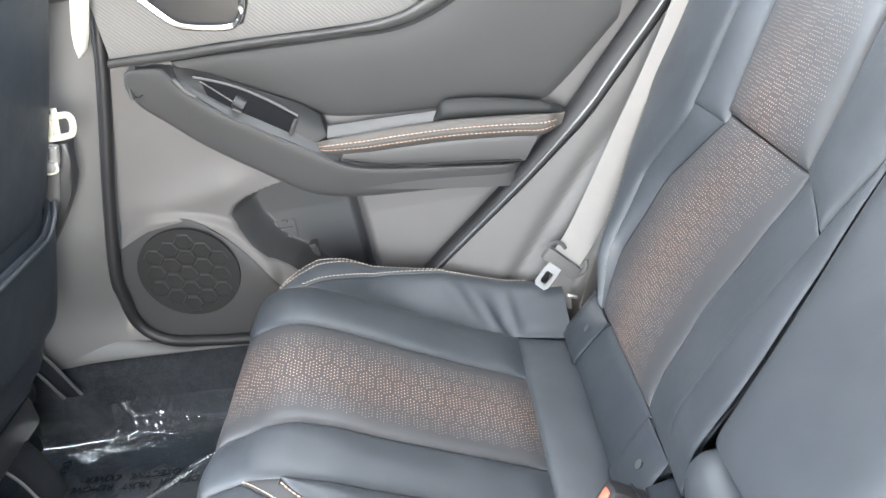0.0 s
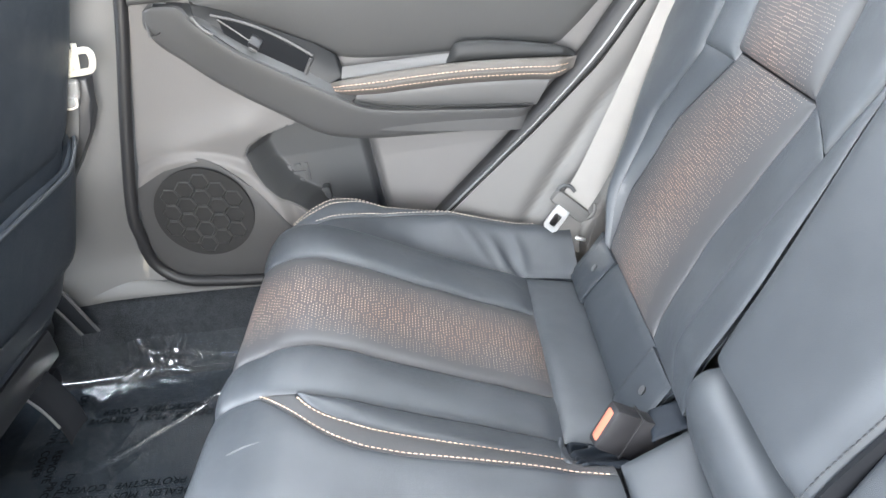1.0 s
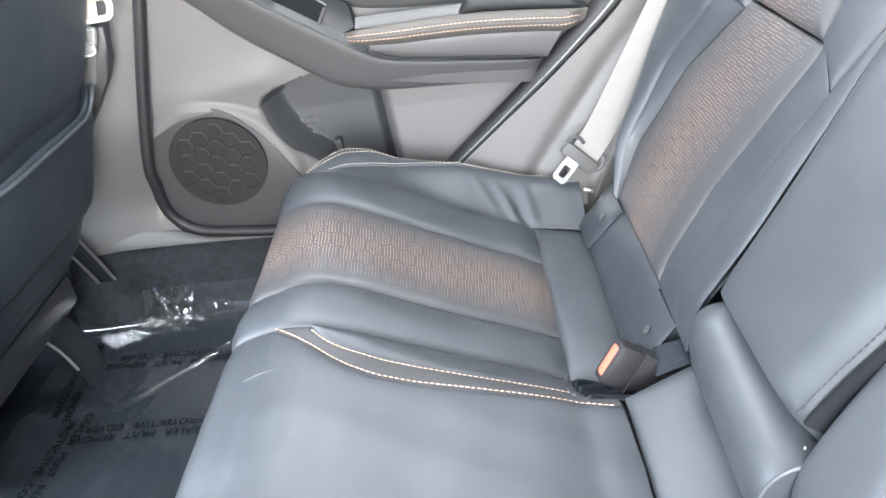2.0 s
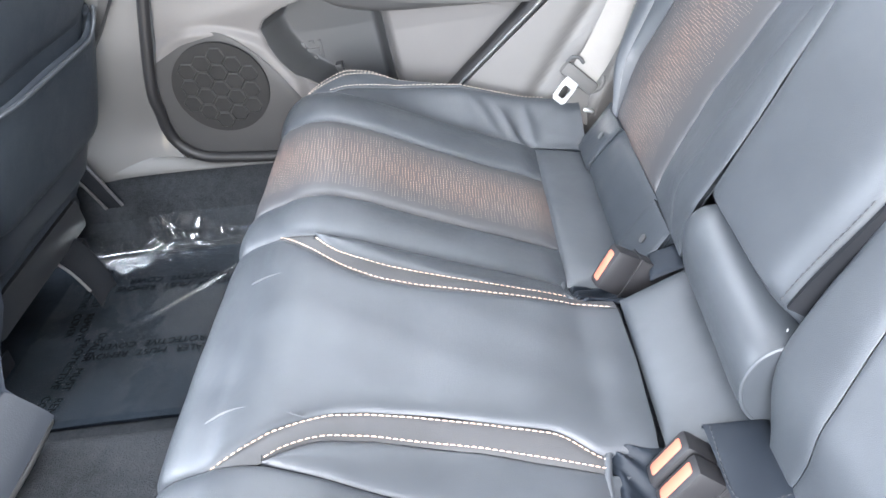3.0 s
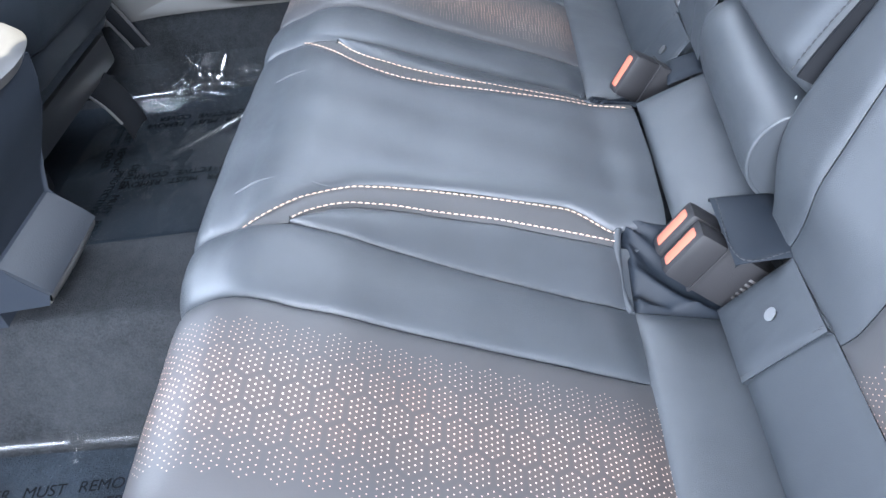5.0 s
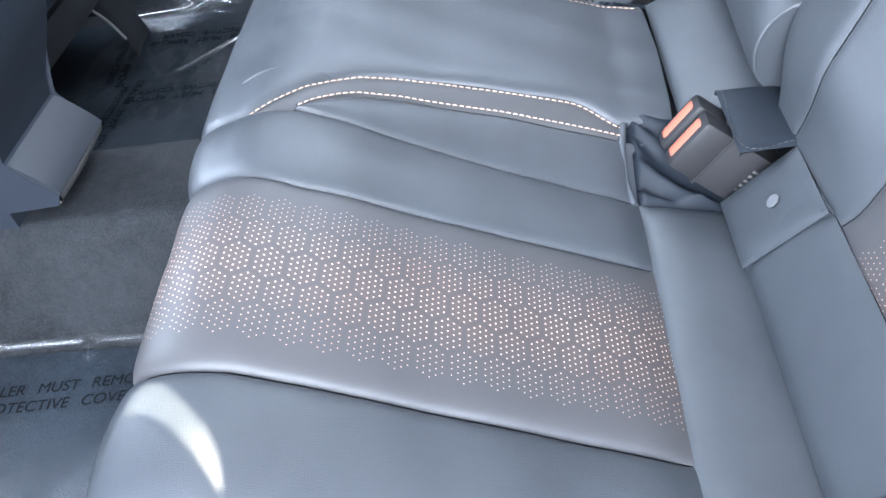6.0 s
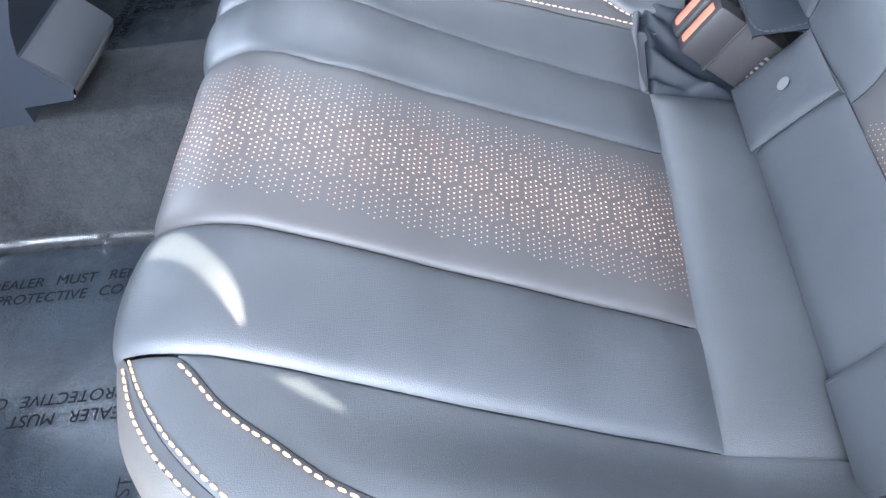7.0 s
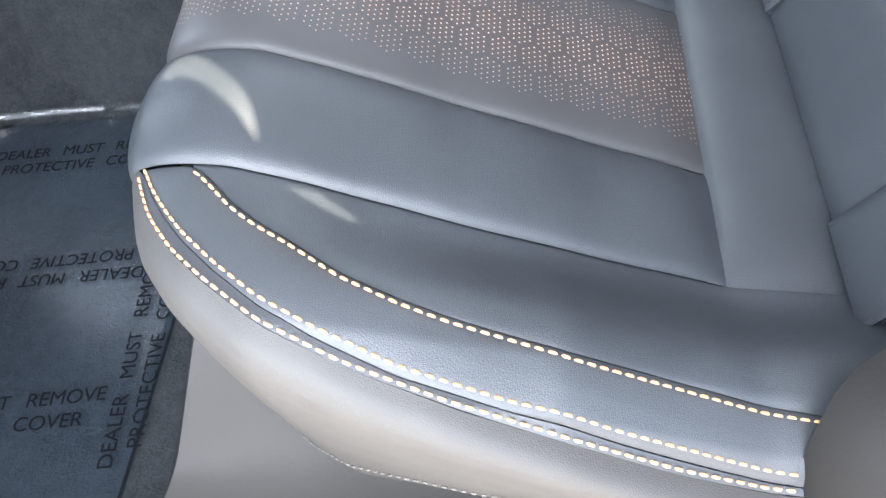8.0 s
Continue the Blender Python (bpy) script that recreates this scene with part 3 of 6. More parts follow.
near_band = shifted(BAND_IN, 0.004)
BANDS = {1: shifted(BAND_IN, -0.006), -1: lambda x: near_band(x) + 0.015 * smoothstep(-0.145, -0.096, x)}
for sgn in (1, -1):
    cushion_panel("bolster_strip", INNER, HEX_IN, sgn, LEATHER, cushion, puff=0.0035, pillow=0.003)
    cushion_panel("perforated_insert", HEX_IN, HEX_OUT, sgn, PERFORATED, cushion, m=60, puff=0.005, sag=0.003, fade=insert_fade, label="perforated leather insert with copper dots in hexagon fields")
    cushion_panel("bolster_strip", HEX_OUT, OUTER, sgn, LEATHER, cushion, puff=0.004, pillow=0.004)
    cushion_panel("wedge_panel", BAND_OUT, INNER, sgn, LEATHER, cushion, x1=-0.353, front=False, puff=0.002, pillow=0.003, gap=0.00025)
    cushion_panel("stitched_band", BANDS[sgn], BAND_OUT, sgn, BAND_LEATHER, cushion, x0=X_REAR if sgn > 0 else -0.1015, x1=-0.391, front=False, puff=0.0012, m=8, gap=0.00025)
    cushion_panel("side_bolster", OUTER, ST_IN, sgn, LEATHER, cushion, x0=-0.02, x1=-0.366, front=False, puff=0.0015, gap=0.00025)
    cushion_panel("stitched_band", ST_IN, ST_MID, sgn, LEATHER_TRIM, cushion, x0=-0.06, x1=-0.393, front=False, puff=0.002, gap=0.00025)
    cushion_panel("stitched_band", ST_MID, ST_OUT, sgn, LEATHER_TRIM, cushion, x0=-0.06, x1=-0.397, front=False, puff=0.0004, m=5, gap=0.00025)
    # side wall, from the front corner round to the rear
    xs = np.concatenate([np.linspace(-0.397, -0.33, 30), np.linspace(-0.325, -0.06, 40)])
    ys = ST_OUT(xs)
    ys[0] = 0.4845
    tx, ty = np.gradient(xs), np.gradient(ys)
    for _ in range(6):
        tx = np.convolve(np.r_[tx[0], tx, tx[-1]], [0.25, 0.5, 0.25], "valid")
        ty = np.convolve(np.r_[ty[0], ty, ty[-1]], [0.25, 0.5, 0.25], "valid")
    k = np.hypot(tx, ty)
    nx, ny = -ty / k, tx / k
    turn = smoothstep(0, 0.16, np.linspace(0, 1, len(xs)))
    nx, ny = nx * turn - (1 - turn), ny * turn
    k = np.hypot(nx, ny)
    nx, ny = nx / k, ny / k
    w = np.linspace(0, 1, 28)
    out, down = np.interp(w, ROLL_W, WALL_OUT), np.interp(w, ROLL_W, ROLL_DOWN)
    top = cushion_top(xs, ys)
    if sgn > 0:
        xs, ys, top = far_shape(xs, ys, top)
    wide = (0.30 + 0.10 * turn)[:, None]
    low = np.interp(xs, [-0.40, -0.36, -0.32, -0.28, -0.2, -0.1], [Z_LOW, 0.034, 0.068, 0.090, 0.103, 0.110])
    P = np.stack([xs[:, None] + nx[:, None] * out * wide, (ys[:, None] + ny[:, None] * out * wide) * sgn, top[:, None] + (low - top)[:, None] * down], -1)
    shell("side_wall", P, SIDE_LEATHER, cushion, 0.006, away=(0, sgn, 0.3))
    hem = P[18:64, 25] + np.stack([nx[18:64], ny[18:64] * sgn, 0 * nx[18:64]], 1) * 0.0006
    stitches("stitching", hem, (0, sgn, 0.2), THREAD_GREY, cushion, pitch=0.0055, length=0.0036, radius=0.0007)
    # stitch rows
    def on_top(fn, x0, x1, lift=0.0022, shift=0.0, n=160):
        q = np.linspace(x0, x1, n)
        y = fn(q) + shift
        z = cushion_top(q, y) + lift
        if sgn > 0:
            q, y, z = far_shape(q, y, z)
        return np.stack([q, y * sgn, z], 1)
    upw = (-0.35, 0, 0.94)
    stitches("stitching", on_top(BANDS[sgn], -0.390, -0.062 if sgn > 0 else -0.101, 0.0016, 0.003), upw, THREAD_PALE, cushion)
    stitches("stitching", on_top(BAND_OUT, -0.352, -0.100, 0.0016, -0.0035), upw, THREAD_PALE, cushion)
    colour = THREAD if sgn < 0 else THREAD_BEIGE
    stitches("stitching", on_top(ST_IN, -0.364, -0.066, 0.0024, 0.004), upw, colour, cushion, pitch=0.0061, length=0.0042, radius=0.00082)
    stitches("stitching", on_top(ST_MID, -0.392, -0.082, 0.0020, -0.0035), upw, colour, cushion, pitch=0.0061, length=0.0042, radius=0.00082)
    stitches("stitching", on_top(ST_OUT, -0.394, -0.085, 0.0018, -0.0015), (-0.2, 0.5 * sgn, 0.8), colour, cushion, pitch=0.0061, length=0.0042, radius=0.00082)
    # crease of the centre panel's front
    if sgn > 0:
        q = np.array([[-0.333, 0.086, 0.2495], [-0.352, 0.083, 0.2545], [-0.378, 0.079, 0.2575], [-0.400, 0.075, 0.2540], [-0.418, 0.070, 0.2435], [-0.432, 0.064, 0.228]])
    else:
        q = np.array([[-0.327, -0.108, 0.2480], [-0.352, -0.102, 0.2550], [-0.378, -0.100, 0.2580], [-0.400, -0.105, 0.2540], [-0.418, -0.112, 0.2430], [-0.430, -0.120, 0.228]])
    tube("piping", q, lambda t: 0.0015 * min(1, 4 * t + 0.15, 4 * (1 - t) + 0.15), LEATHER, cushion, n=30)

def centre_left(x):
    """Near edge of the centre panel, whose rear end reaches further back than its neighbours."""
    return -BANDS[-1](np.minimum(x + 0.0405 * np.clip(1 - (X_REAR - x) / 0.045, 0, 1), -0.06))


cushion_panel("centre_panel", centre_left, BANDS[1], 1, LEATHER, cushion, m=44, puff=0.004)
# rear pads of the cushion
def pad(name, corners, puff, parent, material, n=24, m=40, thick=0.03, away=(0, 0, 1), label="", power=3.0, wave=1.0):
    a, b, c, d = (np.array(v, float) for v in corners)
    s, t = np.meshgrid(np.linspace(0, 1, n), np.linspace(0, 1, m), indexing="ij")
    s, t = s[..., None], t[..., None]
    P = a * (1 - s) * (1 - t) + b * s * (1 - t) + c * s * t + d * (1 - s) * t
    N = normals(P)
    if np.dot(N[n // 2, m // 2], away) < 0:
        N = -N
    f = ((1 - np.abs(2 * s - 1) ** power) * (1 - np.abs(2 * t - 1) ** 6)) ** 0.5
    ripple = 0.00025 * wave * np.sin(9 * s + 31 * t) * np.sin(17 * t + 2 * s)
    return shell(name, P + N * (puff * f + ripple * f), material, parent, thick, away=away, label=label)


for sgn in (1, -1):
    pad("rear_pad", [(-0.099, 0.168 * sgn, 0.1295), (-0.023, 0.172 * sgn, 0.1135), (-0.023, (0.514 if sgn > 0 else 0.489) * sgn, 0.1125), (-0.100, (0.516 if sgn > 0 else 0.489) * sgn, 0.1305)], 0.009, cushion, LEATHER)
pad("rear_pad", [(-0.054, 0.094, 0.161), (0.034, 0.126, 0.172), (0.034, -0.126, 0.168), (-0.054, -0.100, 0.159)], 0.008, cushion, LEATHER)

# ---- rear bench: backs ----
BACK_O, BACK_D, BACK_N = np.array((0.020, 0, 0.176)), np.array((0.490, 0, 0.872)), np.array((-0.872, 0, 0.490))


def back_point(s, y, off):
    s, y, off = np.broadcast_arrays(np.asarray(s, float), np.asarray(y, float), np.asarray(off, float))
    P = BACK_O + s[..., None] * BACK_D + off[..., None] * BACK_N
    P[..., 1] = y
    return P


def sof(z):
    return (np.asarray(z) - BACK_O[2]) / BACK_D[2]


B_HEX_IN = line([-0.03, 0.0, 0.02, 0.13, 0.29, 0.6], [0.250, 0.262, 0.268, 0.262, 0.222, 0.21])
B_INNER = line([-0.03, 0.0, 0.038, 0.15, 0.27, 0.347, 0.6], [0.160, 0.168, 0.178, 0.160, 0.132, 0.110, 0.105])
B_SPLIT = line([-0.03, 0.0, 0.05, 0.12, 0.24, 0.35, 0.6], [0.135, 0.128, 0.117, 0.106, 0.101, 0.099, 0.099])
B_SPLIT_NEAR = line([-0.03, 0.0, 0.014, 0.039, 0.077, 0.13, 0.17, 0.35, 0.6], [0.138, 0.131, 0.124, 0.108, 0.098, 0.097, 0.098, 0.099, 0.099])
B_HEX_OUT = line([-0.03, 0.0, 0.02, 0.08, 0.20, 0.30, 0.6], [0.462, 0.478, 0.486, 0.500, 0.476, 0.405, 0.42])
B_OUT2 = line([-0.03, 0.0, 0.025, 0.089, 0.188, 0.281, 0.35, 0.6], [0.462, 0.478, 0.488, 0.506, 0.514, 0.472, 0.478, 0.50])
B_EDGE = line([-0.03, 0.0, 0.03, 0.071, 0.168, 0.295, 0.6], [0.470, 0.488, 0.502, 0.521, 0.561, 0.611, 0.63])
HSEAM = 0.305


def back_panel(name, left, right, oa, ob, sgn, material, parent, s0, s1, m=14, n=50, puff=0.004, fade=None, label="", slant=(0, 0)):
    t = seam_steps(m)
    sv = np.concatenate([[0, 0.004, 0.01, 0.02], np.linspace(0.035, 0.965, n), [0.98, 0.99, 0.996, 1]])[:, None]
    S = (s0 + slant[0] * t) * (1 - sv) + (s1 + slant[1] * t) * sv
    span = np.abs(right(S) - left(S))
    narrow = np.minimum(0.0003, 0.2 * span)
    Y = (left(S) + narrow) * (1 - t) + (right(S) - narrow) * t
    off = (oa * (1 - t) + ob * t) * (0.2 + 0.8 * smoothstep(-0.01, 0.07, S))
    off = off + 1.5 * puff * np.minimum(edge_swell(t[None], span), edge_swell(sv, abs(s1 - s0))) + 0.0007 * np.sin(S * 47 + Y * 31) * np.sin(Y * 43 - S * 19)
    P = back_point(S, Y * sgn, off)
    uv = np.stack([S, PATTERN_MID + (t - 0.52) * np.abs(right(S) - left(S))], -1)
    fd = fade(S, t[None]) * np.ones(S.shape) if fade else None
    return shell(name, P, material, parent, 0.012, uv=uv, fade=fd, label=label, away=tuple(BACK_N), wide=1.0)


def back_fade_low(s, t):
    d = np.abs(t - 0.52)
    return np.interp(d, [0.0, 0.08, 0.2, 0.34, 0.43, 0.5], [1.0, 0.9, 0.5, 0.2, 0.06, 0.03]) * (0.6 + 0.4 * smoothstep(0.30, 0.12, s))


def back_fade_top(s, t):
    d = np.abs(t - 0.55)
    return np.interp(d, [0.0, 0.10, 0.25, 0.38, 0.5], [0.85, 0.65, 0.35, 0.1, 0.03]) * smoothstep(0.50, 0.31, s)


for sgn in (1, -1):
    sa, ya = np.meshgrid(np.linspace(-0.0, 0.62, 12), np.linspace(0.112, 0.60, 12), indexing="ij")
    back = shell("seat_back", back_point(sa, np.minimum(ya, B_EDGE(sa)) * sgn, -0.008 + 0 * sa), BLACK_PLASTIC, bench, 0.08, away=tuple(BACK_N), label="dark leather seat back with perforated copper-dotted insert")
    S0 = 0.002
    back_panel("perforated_insert", B_HEX_IN, B_HEX_OUT, 0.003, 0.006, sgn, PERFORATED, back, S0, HSEAM - 0.002, m=60, puff=0.003, fade=back_fade_low, label="perforated leather insert with copper dots")
    back_panel("inner_strip", B_INNER, B_HEX_IN, 0.0265, 0.003, sgn, LEATHER, back, S0, HSEAM - 0.03, puff=0.0015, slant=(0, 0.028))
    back_panel("inner_bolster", B_SPLIT if sgn > 0 else B_SPLIT_NEAR, B_INNER, 0.030 if sgn > 0 else 0.028, 0.027, sgn, LEATHER, back, S0, 0.60, puff=0.003)
    back_panel("outer_strip", B_HEX_OUT, B_OUT2, 0.007, 0.021, sgn, LEATHER, back, S0, HSEAM, puff=0.003, slant=(0, -0.010))
    back_panel("outer_bolster", B_OUT2, B_EDGE, 0.021, 0.028, sgn, LEATHER, back, S0, 0.60, puff=0.006)
    back_panel("side_wall", B_EDGE, lambda s: B_EDGE(s) + 0.012, 0.028, -0.06, sgn, LEATHER_TRIM, back, S0, 0.60, puff=0.003)
    back_panel("upper_insert", line([0, 0.29, 0.6], [0.19, 0.205, 0.24]), line([0, 0.30, 0.45, 0.6], [0.40, 0.405, 0.43, 0.44]), 0.012, 0.010, sgn, PERFORATED, back, HSEAM + 0.001, 0.60, m=60, puff=0.006, fade=back_fade_top, label="perforated leather upper insert")
    back_panel("upper_inner_strip", lambda s: B_INNER(s), line([0, 0.29, 0.6], [0.19, 0.205, 0.24]), 0.027, 0.013, sgn, LEATHER, back, HSEAM - 0.027, 0.60, puff=0.006, slant=(0.028, 0))
    back_panel("upper_outer_strip", line([0, 0.30, 0.45, 0.6], [0.40, 0.405, 0.43, 0.44]), B_OUT2, 0.007, 0.021, sgn, LEATHER, back, HSEAM - 0.013, 0.60, puff=0.006, slant=(0, -0.010))
    t = np.linspace(-0.01, 0.52, 120)
    stitches("stitching", back_point(t, (B_EDGE(t) + 0.002) * sgn, 0.0305 + 0 * t), tuple(BACK_N), THREAD_GREY, back, pitch=0.006, length=0.004, radius=0.0006)
# centre armrest with its lower roll
ta = np.linspace(0, 1, 40)
sa = np.linspace(0, 1, 60)[:, None]
S = 0.080 + (0.56 - 0.080) * sa
lean = 0.018 * smoothstep(0.22, 0.088, S)
Y = -0.107 + lean + (0.2085 - lean) * ta[None]
edge_t = (1 - np.abs(2 * ta - 1) ** 7) ** 0.5
edge_s = (1 - np.clip(1 - sa / 0.05, 0, 1) ** 3)
OFF = 0.004 + 0.042 * edge_t * edge_s + 0.0006 * np.sin(S * 33 + Y * 50)
armrest = shell("centre_armrest", back_point(S, Y, OFF), LEATHER, bench, 0.02, away=tuple(BACK_N))
t = np.linspace(0.095, 0.20, 40)
stitches("stitching", back_point(t, -0.0950 + 0.018 * smoothstep(0.22, 0.088, t), 0.0378 + 0 * t), tuple(BACK_N), THREAD_DARK, armrest, pitch=0.006, length=0.0045, radius=0.0007)
# roll below: a fat cylinder with flat, piped ends
roll_c0, roll_c1, roll_r = np.array((0.0385, 0.106, 0.224)), np.array((0.034, -0.102, 0.213)), 0.035
bm = bmesh.new()
rings = []
for t in np.linspace(0, 1, 30):
    c = Vector(roll_c0 * (1 - t) + roll_c1 * t)
    e = float(0.93 + 0.07 * (1 - abs(2 * t - 1) ** 12) + 0.004 * math.sin(9 * t)) * (0.72 + 0.28 * math.sqrt(min(1.0, t / 0.16)))
    rings.append([bm.verts.new(c + roll_r * e * Vector((math.copysign(abs(math.cos(w)) ** 0.8, math.cos(w)), 0, 1.15 * math.copysign(abs(math.sin(w)) ** 0.85, math.sin(w))))) for w in np.linspace(0, 2 * math.pi, 28, endpoint=False)])
for ra, rb in zip(rings, rings[1:]):
    for k in range(28):
        bm.faces.new((ra[k], ra[(k + 1) % 28], rb[(k + 1) % 28], rb[k]))
bm.faces.new(rings[0])
bm.faces.new(rings[-1])
part("lower_roll", bm, LEATHER, armrest)
ring = [roll_c1 + np.array((0, 0.001, 0)) + roll_r * 0.95 * np.array((math.cos(w) * 1.0, 0, math.sin(w) * 1.18)) for w in np.linspace(0, 2 * math.pi, 29)]
tube("piping", ring, 0.0018, LEATHER_TRIM, armrest, n=80, closed=True)
# dark gusset along the near side
gs = np.linspace(0.096, 0.56, 50)[:, None]
gt = np.linspace(0, 1, 8)[None]
shell("gusset", back_point(gs + 0 * gt, -0.1045 + 0.018 * smoothstep(0.22, 0.088, gs) + 0.002 * np.sin(50 * gs) * gt - 0.004 * gt, 0.036 - 0.022 * gt + 0 * gs), RAIL_BLACK, armrest, 0.004, away=(0, -1, 0), label="dark gusset")
shell("recess", back_point(0.02 + 0.55 * sa, (-0.104 + 0.208 * ta[None]) * np.ones_like(S), -0.02 + 0 * S), BLACK_PLASTIC, armrest, 0.02, away=tuple(BACK_N))

box("strap_clip", (0.003, 0.002, 0.0015), axes((0.032, -0.099, 0.268), (0.5, 0.3, 0.8), (0, 1, 0)), SATIN_STEEL, armrest, 0.001, "small bright clip")

# anchor flaps between cushion and back
for sgn in (1, -1):
    lo, hi = np.array((-0.029, 0, 0.121)), np.array((0.020, 0, 0.178))
    strip_n = (-0.76, 0, 0.65)

    def strip(name, y0, y1, lift, puff, parent, label="", material=STRIP_LEATHER, lean=0.0):
        c = []
        for p, y in ((lo, y0), (hi, y0 + lean), (hi, y1 + lean), (lo, y1)):
            q = p + lift * np.array(strip_n)
            q[1] = y * sgn
            c.append(q)
        return pad(name, c, puff, parent, material, n=14, m=24, thick=0.006, away=strip_n, label=label)

    anchor = thing("anchor_cover_strip", (0, 0.34 * sgn, 0.14), "dark leather strip with two snap-buttoned flaps over the child seat anchors", "seat trim", "anchor cover strips")
    strip("strip_panel", 0.172, 0.535 if sgn > 0 else 0.515, 0.0, 0.004, anchor)
    for y in (0.206 if sgn < 0 else 0.199, 0.479):
        inner = y < 0.3
        flap = strip("flap", y - 0.036, y + 0.038, 0.006, 0.003, anchor, lean=0.008 if inner else -0.006)
        m = axes((-0.0075 if inner else -0.007, (0.213 if sgn < 0 and inner else 0.466 if sgn > 0 and not inner else y) * sgn, 0.1605), (0, 1, 0), (0.65, 0, 0.76))
        bm = bmesh.new()
        bmesh.ops.create_cone(bm, cap_ends=True, segments=28, radius1=0.0054, radius2=0.0040, depth=0.003)
        bmesh.ops.bevel(bm, geom=[e for e in bm.edges if all(v.co.z > 0 for v in e.verts)], offset=0.0009, segments=3, affect="EDGES")
        bmesh.ops.transform(bm, matrix=m, verts=bm.verts)
        part("snap_button", bm, SATIN_STEEL, flap, "round metal snap button")
        for yy in (y - 0.033, y + 0.034):
            a = lo + 0.0072 * np.array(strip_n)
            b = hi + 0.0072 * np.array(strip_n)
            a[1], b[1] = yy * sgn, (yy + (0.008 if inner else -0.006)) * sgn
            stitches("stitching", resample([a, b], 20), strip_n, THREAD_DARK, flap, pitch=0.005, length=0.0036, radius=0.0005)

# ---- buckles and belt ----
def buckle(name, end, a, b, count, label, parent_label=""):
    """Belt buckle: `end` is the middle of its button face, a points out of that face, b along the buttons."""
    a, b = Vector(a).normalized(), Vector(b).normalized()
    c = a.cross(b).normalized()
    ob = thing(name, Vector(end) - 0.08 * a, label, "seat belt buckle")
    turn = Matrix((b, c, a)).transposed().to_4x4()
    deep = 0.0240 * count
    body = box("buckle_body", (0.047, deep, 0.054), Matrix.Translation(Vector(end) - a * 0.054) @ turn, BUCKLE_BLACK, ob, 0.004)
    box("collar", (0.0495, deep + 0.0025, 0.0026), Matrix.Translation(Vector(end) - a * 0.029) @ turn, BUCKLE_BLACK, body, 0.0008)
    for i in range(count):
        o = Vector(end) + c * (0.0245 * (i - (count - 1) / 2)) - a * (0.003 * (count - 1 - i))
        head = box("buckle_head", (0.0475, 0.0236, 0.032), Matrix.Translation(o - a * 0.016) @ turn, BUCKLE_BLACK, ob, 0.0055)
        box("release_button", (0.036, 0.0128, 0.007), Matrix.Translation(o - a * 0.0024) @ turn, BUTTON_RED, head, 0.0034, "orange-red release button")
    if count == 2:
        # small pale label marks near the foot of the body
        for k in range(5):
            box("label_bar", (0.0024, 0.0008, 0.006), Matrix.Translation(Vector(end) - a * 0.064 + b * (-0.010 + 0.005 * k) + c * (-deep / 2 - 0.0001)) @ turn, DOOR_PLASTIC, body, 0.0002)
    stalk = [Vector(end) - a * 0.068, Vector(end) - a * 0.085 + Vector((0.004, 0, -0.012)), Vector(end) - a * 0.09 + Vector((0.012, 0, -0.035))]
    tube("stalk", [tuple(p) for p in stalk], 0.011, BLACK_PLASTIC, ob, n=12)
    return ob


buckle("double_buckle", (-0.061, -0.135, 0.178), (-0.76, 0.10, 0.64), (0.65, 0.06, 0.76), 2, "black double seat belt buckle with orange-red buttons lying on the bench")
buckle("single_buckle", (-0.061, 0.138, 0.176), (-0.80, -0.08, 0.58), (0.58, 0.16, 0.78), 1, "black seat belt buckle with an orange-red button")

# leather tab beside the double buckle, and the gathered leather of its pocket
tab = thing("leather_tab", (0.0, -0.126, 0.16), "dark leather flap with stitched edge behind the double buckle", "seat trim")
pad("flap", [(-0.028, -0.104, 0.187), (0.024, -0.100, 0.181), (0.024, -0.177, 0.181), (-0.026, -0.181, 0.183)], 0.004, tab, SHADED_LEATHER, thick=0.004, wave=0.0)
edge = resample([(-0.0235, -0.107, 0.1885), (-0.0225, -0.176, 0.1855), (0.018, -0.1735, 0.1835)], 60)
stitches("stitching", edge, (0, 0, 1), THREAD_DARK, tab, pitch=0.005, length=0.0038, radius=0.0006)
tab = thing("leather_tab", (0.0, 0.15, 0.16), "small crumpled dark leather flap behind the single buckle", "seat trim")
pad("flap", [(-0.018, 0.118, 0.163), (0.020, 0.122, 0.172), (0.022, 0.160, 0.174), (-0.012, 0.158, 0.168)], 0.004, tab, SHADED_LEATHER, thick=0.004, wave=0.0)

